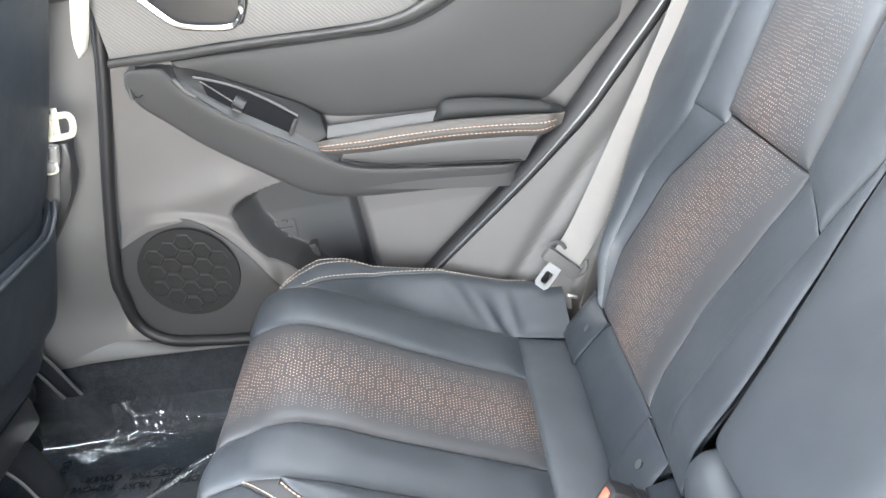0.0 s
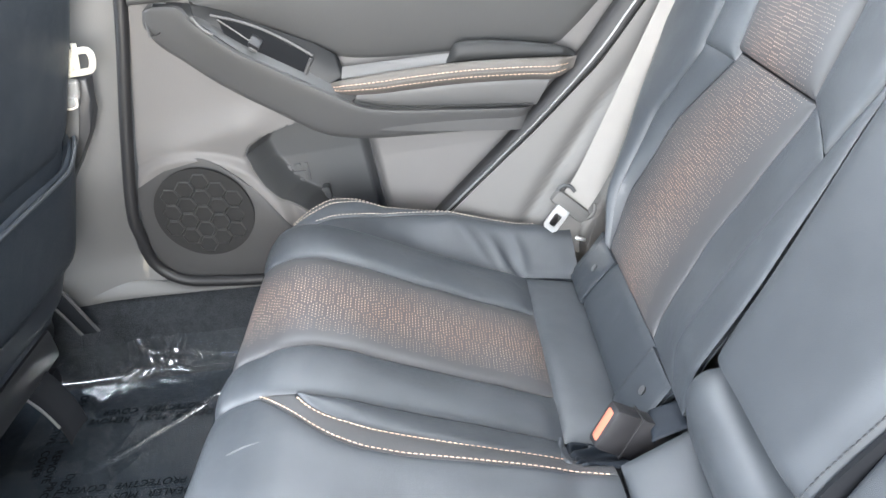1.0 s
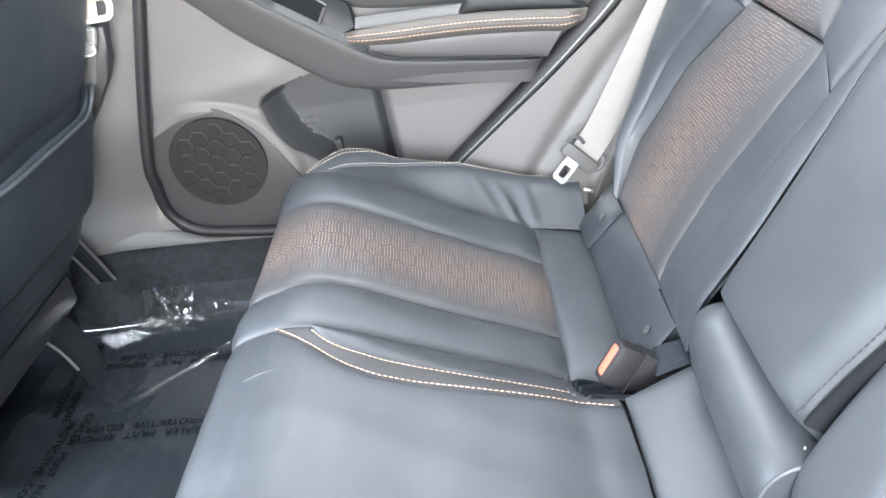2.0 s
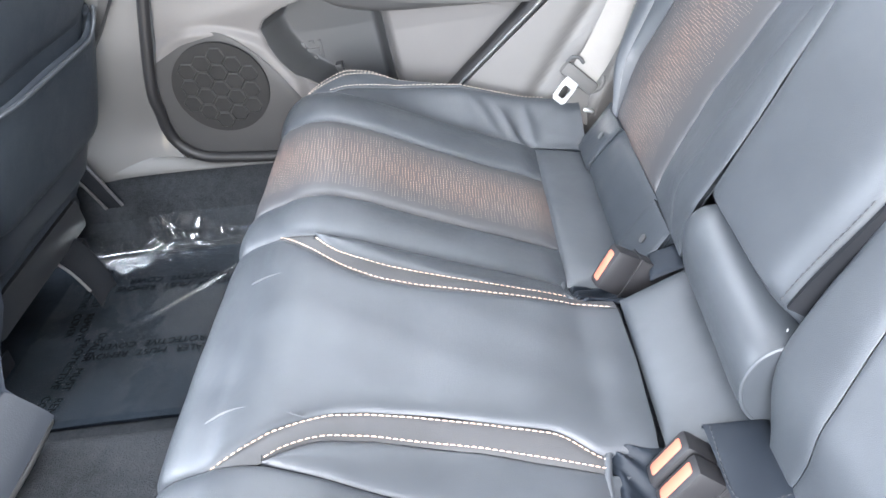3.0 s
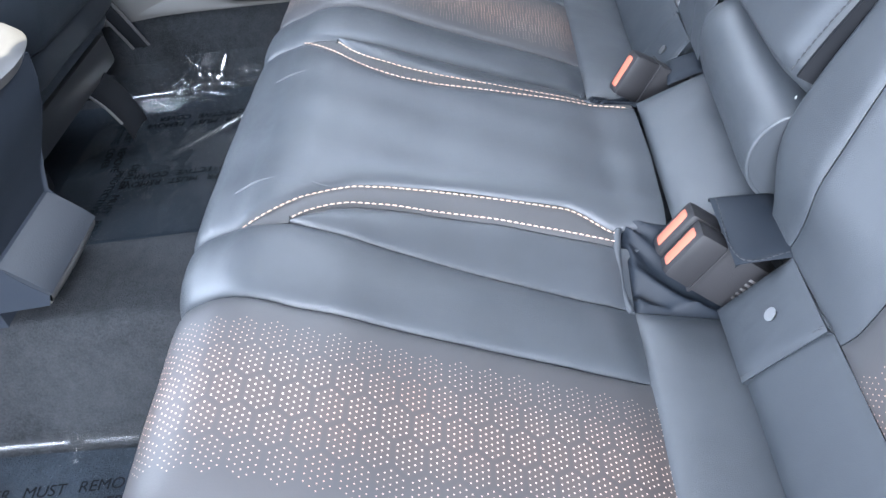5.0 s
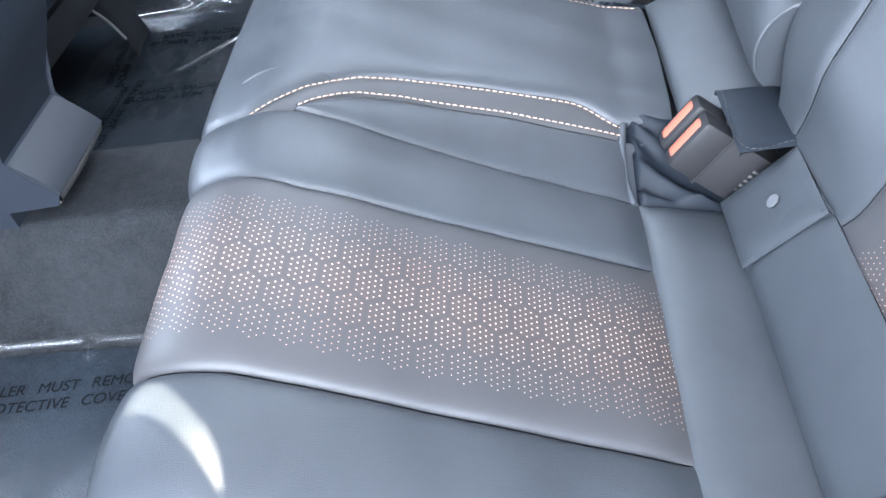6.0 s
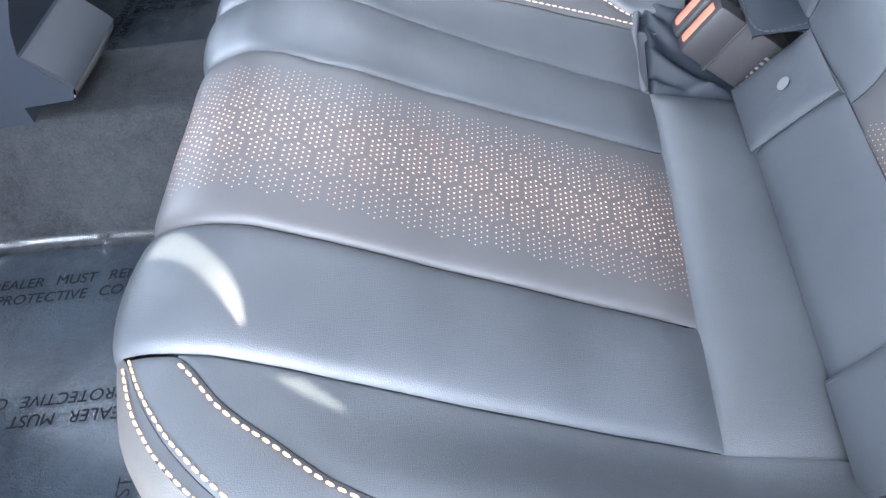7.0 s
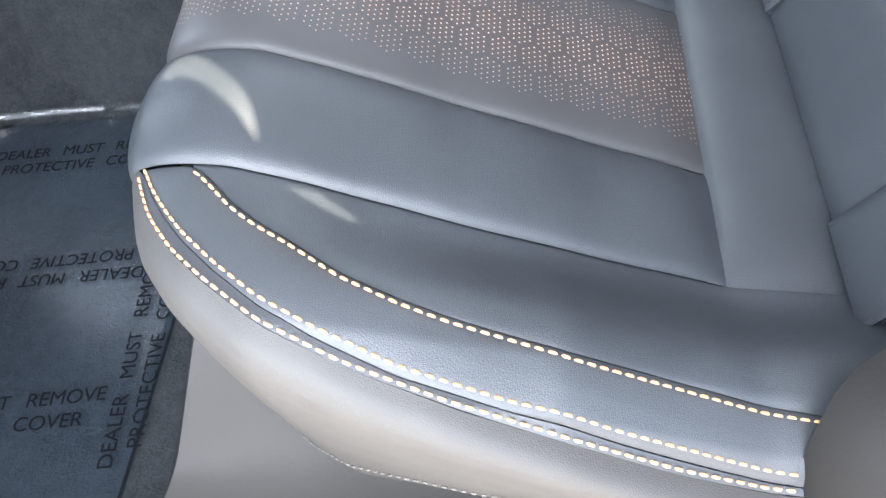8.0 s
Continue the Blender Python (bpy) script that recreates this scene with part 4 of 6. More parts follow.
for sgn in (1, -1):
    pocket = thing("gathered_pocket", (-0.07, 0.14 * sgn, 0.12), "gathered leather, darkened for shade, at the buckle opening in the bench", "seat trim", "buckle pockets")
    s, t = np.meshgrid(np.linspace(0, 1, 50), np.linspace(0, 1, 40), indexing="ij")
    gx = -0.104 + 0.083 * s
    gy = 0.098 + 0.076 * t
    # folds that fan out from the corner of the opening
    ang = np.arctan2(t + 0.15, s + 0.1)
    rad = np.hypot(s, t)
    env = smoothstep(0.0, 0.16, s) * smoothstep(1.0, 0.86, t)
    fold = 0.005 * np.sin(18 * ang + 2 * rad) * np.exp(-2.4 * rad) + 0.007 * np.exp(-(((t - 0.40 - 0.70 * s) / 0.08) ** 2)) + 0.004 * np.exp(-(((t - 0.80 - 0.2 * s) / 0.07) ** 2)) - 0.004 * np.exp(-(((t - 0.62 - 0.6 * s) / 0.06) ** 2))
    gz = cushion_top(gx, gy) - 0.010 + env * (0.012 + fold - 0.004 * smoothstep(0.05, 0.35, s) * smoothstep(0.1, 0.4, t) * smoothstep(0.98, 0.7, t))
    # the recess's shade is in this dark colour, not only in the folds
    shell("gather", np.stack([gx, gy * sgn, gz], -1), SHADED_LEATHER, pocket, 0.003)
    lip_y = np.linspace(0.099, 0.172, 14)
    lip_x = np.interp(lip_y, [0.094, 0.102, 0.12, 0.15, 0.171], [-0.093, -0.101, -0.1045, -0.105, -0.101])
    tube("lip", np.stack([lip_x, lip_y * sgn, cushion_top(lip_x, lip_y) + 0.0004 - 0.004 * smoothstep(0.104, 0.099, lip_y)], 1), 0.0032, LEATHER, pocket, n=40, sides=12)

# far belt
belt = thing("seat_belt", (0.0, 0.58, 0.2), "pale grey seat belt with dark tongue beside the seat back", "seat belt")
run = resample([(0.300, 0.640, 0.78), (0.185, 0.606, 0.536), (0.090, 0.594, 0.366), (0.020, 0.590, 0.244), (-0.010, 0.588, 0.203)], 60)
wdir = np.array((0.78, 0.05, -0.42))
wdir = wdir / np.linalg.norm(wdir)
tdir = np.array((0.68, 0.03, -0.73))
turn = smoothstep(0.80, 1.0, np.linspace(0, 1, 60))[:, None]
across = wdir * (1 - turn) + tdir * turn
P = run[:, None] + across[:, None] * np.linspace(-0.0235, 0.0235, 7)[None, :, None]
q = np.stack(np.meshgrid(np.linspace(0, 0.65, 60), np.linspace(0, 0.047, 7), indexing="ij"), -1)
shell("webbing", P, WEBBING, belt, 0.0012, uv=q, away=(0, -1, 0.2))
low = resample([(-0.010, 0.592, 0.196), (-0.018, 0.590, 0.176), (-0.024, 0.586, 0.156), (-0.026, 0.578, 0.134)], 16)
P = low[:, None] + np.array((0.80, 0.05, -0.45)) * np.linspace(-0.020, 0.020, 7)[None, :, None]
shell("lower_webbing", P, WEBBING_DARK, belt, 0.0015, away=(0, -1, 0.2))
a = Vector((-0.66, -0.10, -0.70)).normalized()
m = axes((-0.018, 0.581, 0.203), tdir, (-a.x, -a.y, -a.z))
tongue = box("tongue_grip", (0.064, 0.022, 0.015), m, TONGUE_GREY, belt, 0.0072, "grey plastic belt tongue")
loop = [m @ Vector(p) for p in ((-0.030, 0.006, -0.002), (-0.029, 0.018, 0.0), (-0.020, 0.023, 0.001), (-0.010, 0.021, 0.001))]
tube("tongue_loop", loop, 0.0028, DOOR_DARK, tongue, n=20)
loop = [m @ Vector(p) for p in ((0.030, -0.004, 0.0), (0.036, 0.006, 0.0), (0.034, 0.018, 0.0), (0.028, 0.024, -0.002))]
tube("tongue_loop", loop, 0.0034, TONGUE_GREY, tongue, n=20)
bm = bmesh.new()
o = Vector((-0.031, 0.574, 0.200)) + a * 0.001
w3 = Vector(tdir).normalized()
nrm = a.cross(w3).normalized()
outer = [(-0.011, -0.006), (0.011, -0.006), (0.0125, 0.006), (0.0120, 0.028), (0.008, 0.033), (-0.008, 0.033), (-0.0120, 0.028), (-0.0125, 0.006)]
inner = [(-0.0055, 0.006), (0.0055, 0.006), (0.0065, 0.010), (0.006, 0.022), (0.004, 0.025), (-0.004, 0.025), (-0.006, 0.022), (-0.0065, 0.010)]
lay = []
for z in (0.0012, -0.0012):
    lay.append([[bm.verts.new(o + w3 * x + a * y + nrm * z) for x, y in ring] for ring in (outer, inner)])
for k in range(8):
    j = (k + 1) % 8
    bm.faces.new((lay[0][0][k], lay[0][0][j], lay[0][1][j], lay[0][1][k]))
    bm.faces.new((lay[1][0][k], lay[1][1][k], lay[1][1][j], lay[1][0][j]))
    bm.faces.new((lay[0][0][k], lay[1][0][k], lay[1][0][j], lay[0][0][j]))
    bm.faces.new((lay[0][1][k], lay[0][1][j], lay[1][1][j], lay[1][1][k]))
part("latch_plate", bm, BRIGHT_STEEL, tongue, "bright steel latch plate")
box("anchor_bolt", (0.016, 0.006, 0.005), axes((-0.010, 0.556, 0.160), (1, 0, -0.45), (0, 1, 0)), BRIGHT_STEEL, belt, 0.002)

# near belt end, by the open door
near_belt = thing("belt_anchor", (0.02, -0.53, 0.12), "black plastic belt anchor at the foot of the seat back", "seat belt")
box("anchor_cover", (0.030, 0.034, 0.012), axes((-0.005, -0.530, 0.128), (0.7, -0.2, 0.6), (0.3, 0.9, 0)), BLACK_PLASTIC, near_belt, 0.003)
box("anchor_plate", (0.016, 0.018, 0.004), axes((-0.010, -0.532, 0.137), (0.7, -0.2, 0.6), (0.3, 0.9, 0)), CHROME, near_belt, 0.001)

# ---- far door ----
door = tagged(new("door_1"), "grey plastic rear door trim with padded armrest, speaker and map pocket", "car door", kind="structure")
d_front = line([0.07, 0.10, 0.131, 0.167, 0.258, 0.377, 0.556, 0.651, 0.80], [-0.60, -0.655, -0.677, -0.691, -0.683, -0.651, -0.597, -0.575, -0.54])
d_rear = line([0.07, 0.10, 0.20, 0.298, 0.383, 0.532, 0.80], [-0.33, -0.30, -0.191, -0.073, 0.020, 0.150, 0.35])


def pocket_edge(z):
    """Front edge of the map pocket's opening."""
    return np.interp(z, [0.10, 0.20, 0.214, 0.234, 0.26, 0.289, 0.315, 0.330, 0.342, 0.352, 0.362], [-0.33, -0.425, -0.438, -0.465, -0.483, -0.497, -0.503, -0.492, -0.468, -0.425, -0.37])


def door_y(x, z):
    """Depth of the door's inner skin."""
    y = 0.700 - 0.10 * np.clip(z - 0.28, 0, 1)
    # map pocket: sunk, with a curved front
    edge = pocket_edge(z)
    front = smoothstep(edge, edge + 0.034, x)
    rear = smoothstep(-0.286, -0.326, x + 0.05 * (z - 0.25))
    low = smoothstep(0.09, 0.12, z + 0.0 * x)
    high = smoothstep(0.385, 0.345, z + 0.25 * (x + 0.42))
    y = y + 0.070 * front * rear * low * high
    # speaker arch stands forward
    r = np.hypot((x + 0.575) / 0.112, (z - 0.225 + 0.18 * (x + 0.575)) / 0.098)
    y = y - 0.012 * smoothstep(1.18, 1.0, r)
    # soft shoulder rising from the front edge to the armrest
    y = y - 0.012 * np.exp(-(((z - 0.36 - 0.12 * (x + 0.5)) / 0.03) ** 2)) * smoothstep(-0.70, -0.60, x) * smoothstep(-0.42, -0.50, x)
    return y


zs_ = np.linspace(0.098, 0.80, 300)
tt = np.linspace(0, 1, 340)
X = d_front(zs_)[:, None] * (1 - tt) + d_rear(zs_)[:, None] * tt
Z = np.repeat(zs_[:, None], 340, 1)
shell("door_panel", np.stack([X, door_y(X, Z), Z], -1), DOOR_PLASTIC, door, 0.04, away=(0, -1, 0))


# dark sheet over the map pocket, its recess shade put into the colour
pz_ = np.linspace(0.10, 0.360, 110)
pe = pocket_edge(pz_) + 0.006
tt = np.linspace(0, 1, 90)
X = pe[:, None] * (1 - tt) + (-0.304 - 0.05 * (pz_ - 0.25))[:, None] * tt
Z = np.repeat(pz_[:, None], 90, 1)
shell("pocket_shade", np.stack([X, door_y(X, Z) - 0.0025, Z], -1), DOOR_DARK, door, 0.002, away=(0, -1, 0), label="charcoal sheet for the shade in the map pocket")


def on_door(pts, lift=0.0):
    return [(x, float(door_y(np.array(x), np.array(z))) - lift, z) for x, z in pts]


# upper insert and the line below it
def at_y(y, pts):
    return [(x, y, z) for x, z in pts]


lip_low = [(-0.587, 0.565), (-0.498, 0.561), (-0.427, 0.561), (-0.272, 0.557), (-0.195, 0.556), (-0.131, 0.573), (-0.06, 0.612), (0.02, 0.665)]
lip_high = [(-0.583, 0.577), (-0.502, 0.575), (-0.385, 0.573), (-0.270, 0.568), (-0.200, 0.571), (-0.160, 0.583), (-0.100, 0.612), (-0.03, 0.665)]
ribbon("upper_insert", on_door([(-0.575, 0.80), (-0.50, 0.80), (-0.42, 0.80), (-0.35, 0.80), (-0.28, 0.80), (-0.22, 0.80), (-0.16, 0.80), (-0.08, 0.80)], 0.012), [(x, y + 0.004, z) for x, y, z in at_y(0.657, lip_high)], 0.004, (0, -1, 0), RIBBED, door, 60, 30, 0.012)
ribbon("insert_lip", at_y(0.654, lip_high), at_y(0.660, lip_low), 0.007, (0, -1, 0), DOOR_RAIL, door, 80, 10, 0.012)
ribbon("upper_pad", at_y(0.664, [(-0.505, 0.561), (-0.427, 0.560), (-0.272, 0.556), (-0.195, 0.555), (-0.131, 0.572), (-0.06, 0.611), (0.02, 0.664), (0.14, 0.70)]), [(-0.46, 0.690, 0.515), (-0.40, 0.690, 0.488), (-0.31, 0.690, 0.440), (-0.155, 0.690, 0.425), (-0.06, 0.690, 0.420), (-0.01, 0.690, 0.412), (0.02, 0.686, 0.432), (0.105, 0.670, 0.515)], 0.016, (0, -1, 0.15), DOOR_PAD, door, 70, 26, 0.012, label="soft dark grey door pad", power=2.4)

# swooping grab rail
rail_top = [(-0.570, 0.664, 0.552), (-0.552, 0.652, 0.559), (-0.515, 0.645, 0.556), (-0.501, 0.640, 0.536), (-0.477, 0.638, 0.511), (-0.446, 0.637, 0.483), (-0.412, 0.636, 0.461), (-0.378, 0.636, 0.436), (-0.343, 0.636, 0.414), (-0.308, 0.636, 0.390), (-0.278, 0.638, 0.376), (-0.231, 0.640, 0.366), (-0.151, 0.642, 0.354), (-0.070, 0.648, 0.342), (-0.045, 0.672, 0.336)]
rail_bot = [(-0.572, 0.672, 0.549), (-0.577, 0.668, 0.532), (-0.565, 0.665, 0.506), (-0.534, 0.664, 0.476), (-0.502, 0.663, 0.445), (-0.469, 0.662, 0.418), (-0.434, 0.662, 0.392), (-0.399, 0.662, 0.366), (-0.363, 0.662, 0.342), (-0.323, 0.662, 0.329), (-0.280, 0.662, 0.322), (-0.220, 0.663, 0.317), (-0.156, 0.664, 0.312), (-0.082, 0.666, 0.306), (-0.060, 0.684, 0.304)]
ribbon("grab_rail", rail_top, rail_bot, 0.011, (0, -0.9, 0.3), DOOR_RAIL, door, 110, 18, 0.035, label="smooth grey plastic grab rail", power=3.0)
ribbon("rail_shelf", [(-0.560, 0.690, 0.566), (-0.49, 0.690, 0.556), (-0.40, 0.690, 0.506), (-0.315, 0.690, 0.436), (-0.28, 0.690, 0.405)], [(-0.552, 0.651, 0.560), (-0.502, 0.641, 0.537), (-0.446, 0.638, 0.484), (-0.378, 0.637, 0.437), (-0.308, 0.637, 0.391)], 0.0, (0, -0.3, 0.9), DOOR_DARK, door, 50, 6, 0.01)
# no trim piece: a short silver tube put in for the rail's glint
tube("rail_highlight", [(-0.500, 0.638, 0.540), (-0.490, 0.6355, 0.524), (-0.477, 0.635, 0.513)], 0.0022, SILVER_TRIM, door, n=14)
sw = prism("switch_panel", [(-0.502, 0.652, 0.555), (-0.470, 0.660, 0.547), (-0.424, 0.662, 0.516), (-0.347, 0.662, 0.475), (-0.322, 0.660, 0.457), (-0.316, 0.653, 0.424), (-0.349, 0.646, 0.410), (-0.394, 0.644, 0.438), (-0.450, 0.644, 0.472), (-0.482, 0.645, 0.499), (-0.503, 0.647, 0.530)], 0.012, (-0.3, -0.62, 0.72), GLOSS_BLACK, door, 0.003, "black window switch panel")
tray = at_y(0.6475, [(-0.469, 0.534), (-0.410, 0.505), (-0.354, 0.461), (-0.368, 0.436), (-0.425, 0.468), (-0.464, 0.498)])
prism("switch_tray", tray, 0.004, (-0.2, -0.8, 0.5), RAIL_BLACK, sw, 0.0015)
tube("panel_edge", at_y(0.6445, [(-0.476, 0.538), (-0.440, 0.524), (-0.410, 0.508), (-0.376, 0.484), (-0.350, 0.462)]), 0.0017, SILVER_TRIM, sw, n=30)
tube("panel_edge", at_y(0.6440, [(-0.353, 0.459), (-0.360, 0.448), (-0.366, 0.438)]), 0.0028, DOOR_RAIL, sw, n=12)
tube("panel_edge", at_y(0.6440, [(-0.368, 0.434), (-0.425, 0.465), (-0.466, 0.496)]), 0.0011, DOOR_RAIL, sw, n=24)
tube("switch_surround", at_y(0.6435, [(-0.468, 0.531), (-0.450, 0.514), (-0.436, 0.500), (-0.429, 0.494)]), 0.0011, SILVER_TRIM, sw, n=20)
switch = box("window_switch", (0.017, 0.020, 0.010), axes((-0.424, 0.645, 0.4925), (0.78, 0, -0.62), (0.35, 0.75, 0.5)), BLACK_PLASTIC, sw, 0.003, "black window switch with a bright mark")
box("switch_tip", (0.012, 0.003, 0.004), axes((-0.429, 0.6385, 0.484), (0.78, 0, -0.62), (0.35, 0.75, 0.5)), SILVER_TRIM, sw, 0.0012)

# armrest: stitched band with a raised charcoal block behind it
arm_top = at_y(0.650, [(-0.341, 0.418), (-0.301, 0.421), (-0.220, 0.422), (-0.171, 0.421), (-0.120, 0.418), (-0.060, 0.412), (0.000, 0.405), (0.019, 0.403)])
arm_bot = at_y(0.647, [(-0.338, 0.410), (-0.318, 0.399), (-0.266, 0.393), (-0.226, 0.392), (-0.145, 0.389), (-0.060, 0.381), (-0.017, 0.376), (0.012, 0.388)])
pad_ob = ribbon("armrest_pad", arm_top, arm_bot, 0.018, (0, -0.92, 0.38), ARM_LEATHER, door, 70, 16, 0.008, label="brown-grey padded armrest band with two stitch rows", power=2.4, ends=0.08)
for k in (0.50, 0.80):
    a, b = resample(arm_top, 90), resample(arm_bot, 90)
    sw_ = (1 - abs(2 * k - 1) ** 2.4) ** (1 / 2.4)
    u = np.linspace(0, 1, 90)
    q = a * (1 - k) + b * k + (0.0183 * sw_ * smoothstep(0, 0.08, u) * smoothstep(1, 0.92, u))[:, None] * np.array((0, -0.92, 0.38))
    stitches("stitching", q[2:-2], (0, -0.9, 0.3), THREAD_PALE, pad_ob, pitch=0.0062, length=0.0042, radius=0.0006)
a, b, u = resample(arm_top, 60), resample(arm_bot, 60), np.linspace(0, 1, 60)
q = a * 0.35 + b * 0.65 + (0.0176 * smoothstep(0, 0.08, u) * smoothstep(1, 0.92, u))[:, None] * np.array((0, -0.92, 0.38))
tube("band_seam", q[2:-2], 0.0009, THREAD_GREY, pad_ob, n=80)
ribbon("armrest_block", at_y(0.656, [(-0.163, 0.428), (-0.150, 0.446), (-0.120, 0.446), (-0.073, 0.438), (-0.019, 0.425), (0.010, 0.414), (0.018, 0.406)]), at_y(0.650, [(-0.170, 0.420), (-0.148, 0.420), (-0.120, 0.418), (-0.060, 0.412), (-0.020, 0.407), (0.000, 0.405), (0.016, 0.403)]), 0.012, (0, -0.92, 0.38), ARM_BLOCK, door, 50, 14, 0.01, label="raised charcoal block of the armrest", power=2.6, ends=0.12)
ribbon("silver_strip", at_y(0.662, [(-0.315, 0.436), (-0.259, 0.435), (-0.158, 0.432)]), at_y(0.650, [(-0.318, 0.422), (-0.240, 0.421), (-0.160, 0.421)]), 0.001, (0, -0.7, 0.7), SILVER_TRIM, door, 20, 6, 0.006, label="silver trim strip")
ribbon("lower_arm_panel", at_y(0.652, [(-0.322, 0.402), (-0.240, 0.397), (-0.120, 0.390), (-0.02, 0.378)]), at_y(0.652, [(-0.295, 0.384), (-0.231, 0.368), (-0.12, 0.352), (-0.045, 0.340)]), 0.002, (0, -1, 0), DOOR_RAIL, door, 40, 8, 0.012)
tube("trim_line", at_y(0.648, [(-0.300, 0.386), (-0.262, 0.372), (-0.231, 0.367), (-0.15, 0.3565), (-0.05, 0.343)]), 0.0014, BLACK_PLASTIC, door, n=30)

# inner handle cup
cup = prism("handle_cup", on_door([(-0.522, 0.668), (-0.512, 0.645), (-0.475, 0.608), (-0.455, 0.598), (-0.411, 0.590), (-0.392, 0.596), (-0.379, 0.621), (-0.366, 0.700), (-0.500, 0.700)], 0.022), 0.006, (0, -1, 0.2), BLACK_PLASTIC, door, 0.002, "black recess of the inner door handle")
tube("chrome_rim", on_door([(-0.516, 0.660), (-0.506, 0.643), (-0.478, 0.612), (-0.455, 0.602), (-0.413, 0.595), (-0.396, 0.600), (-0.384, 0.622), (-0.372, 0.69)], 0.030), 0.0042, CHROME, cup, n=60, label="chrome rim")
box("lock_mark", (0.020, 0.004, 0.024), Matrix.Translation((-0.404, 0.632, 0.655)), BUTTON_RED, cup, 0.001, "orange-red lock mark")

# darker housing round the speaker, below an arched edge
ribbon("speaker_housing", [(-0.678, 0.684, 0.290), (-0.630, 0.681, 0.312), (-0.587, 0.680, 0.327), (-0.556, 0.680, 0.324), (-0.520, 0.682, 0.292), (-0.488, 0.685, 0.250), (-0.460, 0.688, 0.200), (-0.430, 0.692, 0.150)], [(-0.690, 0.690, 0.175), (-0.670, 0.690, 0.140), (-0.630, 0.690, 0.124), (-0.580, 0.690, 0.116), (-0.540, 0.690, 0.111), (-0.490, 0.690, 0.106), (-0.440, 0.690, 0.102), (-0.390, 0.692, 0.100)], 0.004, (0, -1, 0), HOUSING, door, 60, 16, 0.012, label="charcoal speaker housing")

# speaker
spk = thing("door_speaker", (-0.58, 0.70, 0.23), "round dark speaker grille with hexagon ribs in the door trim", "speaker")
ex, ez = Vector((0.98, -0.01, -0.17)).normalized(), Vector((0.17, -0.10, 0.98)).normalized()
sn = ez.cross(ex).normalized()
if sn.y > 0:
    sn = -sn
sc = Vector((-0.581, 0.676, 0.238))
bm = bmesh.new()
bmesh.ops.create_circle(bm, cap_ends=True, segments=56, radius=0.0785)
bmesh.ops.solidify(bm, geom=bm.faces[:], thickness=0.004)
bmesh.ops.transform(bm, matrix=Matrix.Translation(sc) @ Matrix((ex, ez, sn)).transposed().to_4x4(), verts=bm.verts)
part("mesh_disc", bm, SPEAKER_MESH, spk, "dark speaker mesh")
cell = 0.0164
for i in range(-5, 6):
    for j in range(-5, 6):
        cx, cz = cell * 1.5 * i, cell * math.sqrt(3) * (j + 0.5 * (i % 2))
        if math.hypot(cx, cz) > 0.0735:
            continue
        bm = bmesh.new()
        rings = []
        for r, h in ((cell * 0.98, 0.001), (cell * 0.86, 0.0035), (cell * 0.84, 0.001)):
            ring = []
            for k in range(6):
                px, pz = cx + r * math.cos(k * math.pi / 3), cz + r * math.sin(k * math.pi / 3)
                d = math.hypot(px, pz)
                if d > 0.0772:
                    px, pz = px * 0.0772 / d, pz * 0.0772 / d
                ring.append(bm.verts.new(sc + ex * px + ez * pz + sn * h))
            rings.append(ring)
        for ra, rb in zip(rings, rings[1:]):
            for k in range(6):
                bm.faces.new((ra[k], ra[(k + 1) % 6], rb[(k + 1) % 6], rb[k]))
        part("grille_rib", bm, SPEAKER_RIB, spk, smooth=False)

# hook and moulded mark in the map pocket
hook = thing("pocket_hook", (-0.397, 0.77, 0.18), "small dark plastic hook at the door pocket edge", "hook")
box("hook_post", (0.012, 0.010, 0.050), Matrix.Translation((-0.397, 0.762, 0.196)), DOOR_DARK, hook, 0.003)
box("hook_tip", (0.012, 0.022, 0.008), Matrix.Translation((-0.397, 0.756, 0.219)), DOOR_DARK, hook, 0.003)
mark = thing("moulded_mark", (-0.437, 0.768, 0.245), "small square raised moulded mark in the door pocket", "mark")
for dx, dz, w, h in ((-0.014, 0, 0.006, 0.032), (0.014, 0, 0.006, 0.032), (0, 0.0, 0.022, 0.006), (0, 0.013, 0.010, 0.006), (0, -0.013, 0.010, 0.006)):
    box("bar", (w, 0.003, h), Matrix.Translation((-0.437 + dx, 0.7655, 0.248 + dz)), DOOR_DARK, mark, 0.0008)

# seals round the door opening
seal = tagged(new("door_seal"), "black rubber seal round the rear door opening", "door seal", kind="structure")
zf = np.array([0.95, 0.80, 0.651, 0.556, 0.377, 0.258])
pts = [(float(d_front(z)) - 0.006, 0.668, z) for z in zf] + [(-0.691, 0.674, 0.215), (-0.694, 0.681, 0.185), (-0.688, 0.685, 0.155), (-0.668, 0.685, 0.132), (-0.640, 0.685, 0.118), (-0.590, 0.685, 0.110), (-0.537, 0.685, 0.103), (-0.415, 0.685, 0.091)]
tube("front_seal", pts, 0.0095, RUBBER, seal, n=90, sides=10)
seal_z = (0.10, 0.14, 0.2, 0.26, 0.32, 0.40, 0.46, 0.532, 0.62, 0.8, 0.95)
wide_z = np.interp(seal_z, [0.10, 0.25, 0.40, 0.95], [0.020, 0.030, 0.044, 0.050])
ribbon("rear_seal", [(float(d_rear(z)) - 0.018, 0.664, z) for z in seal_z], [(float(d_rear(z)) - 0.018 + w, 0.652, z) for z, w in zip(seal_z, wide_z)], 0.010, (0, -1, 0), RUBBER, seal, 80, 12, 0.012, power=2.4)
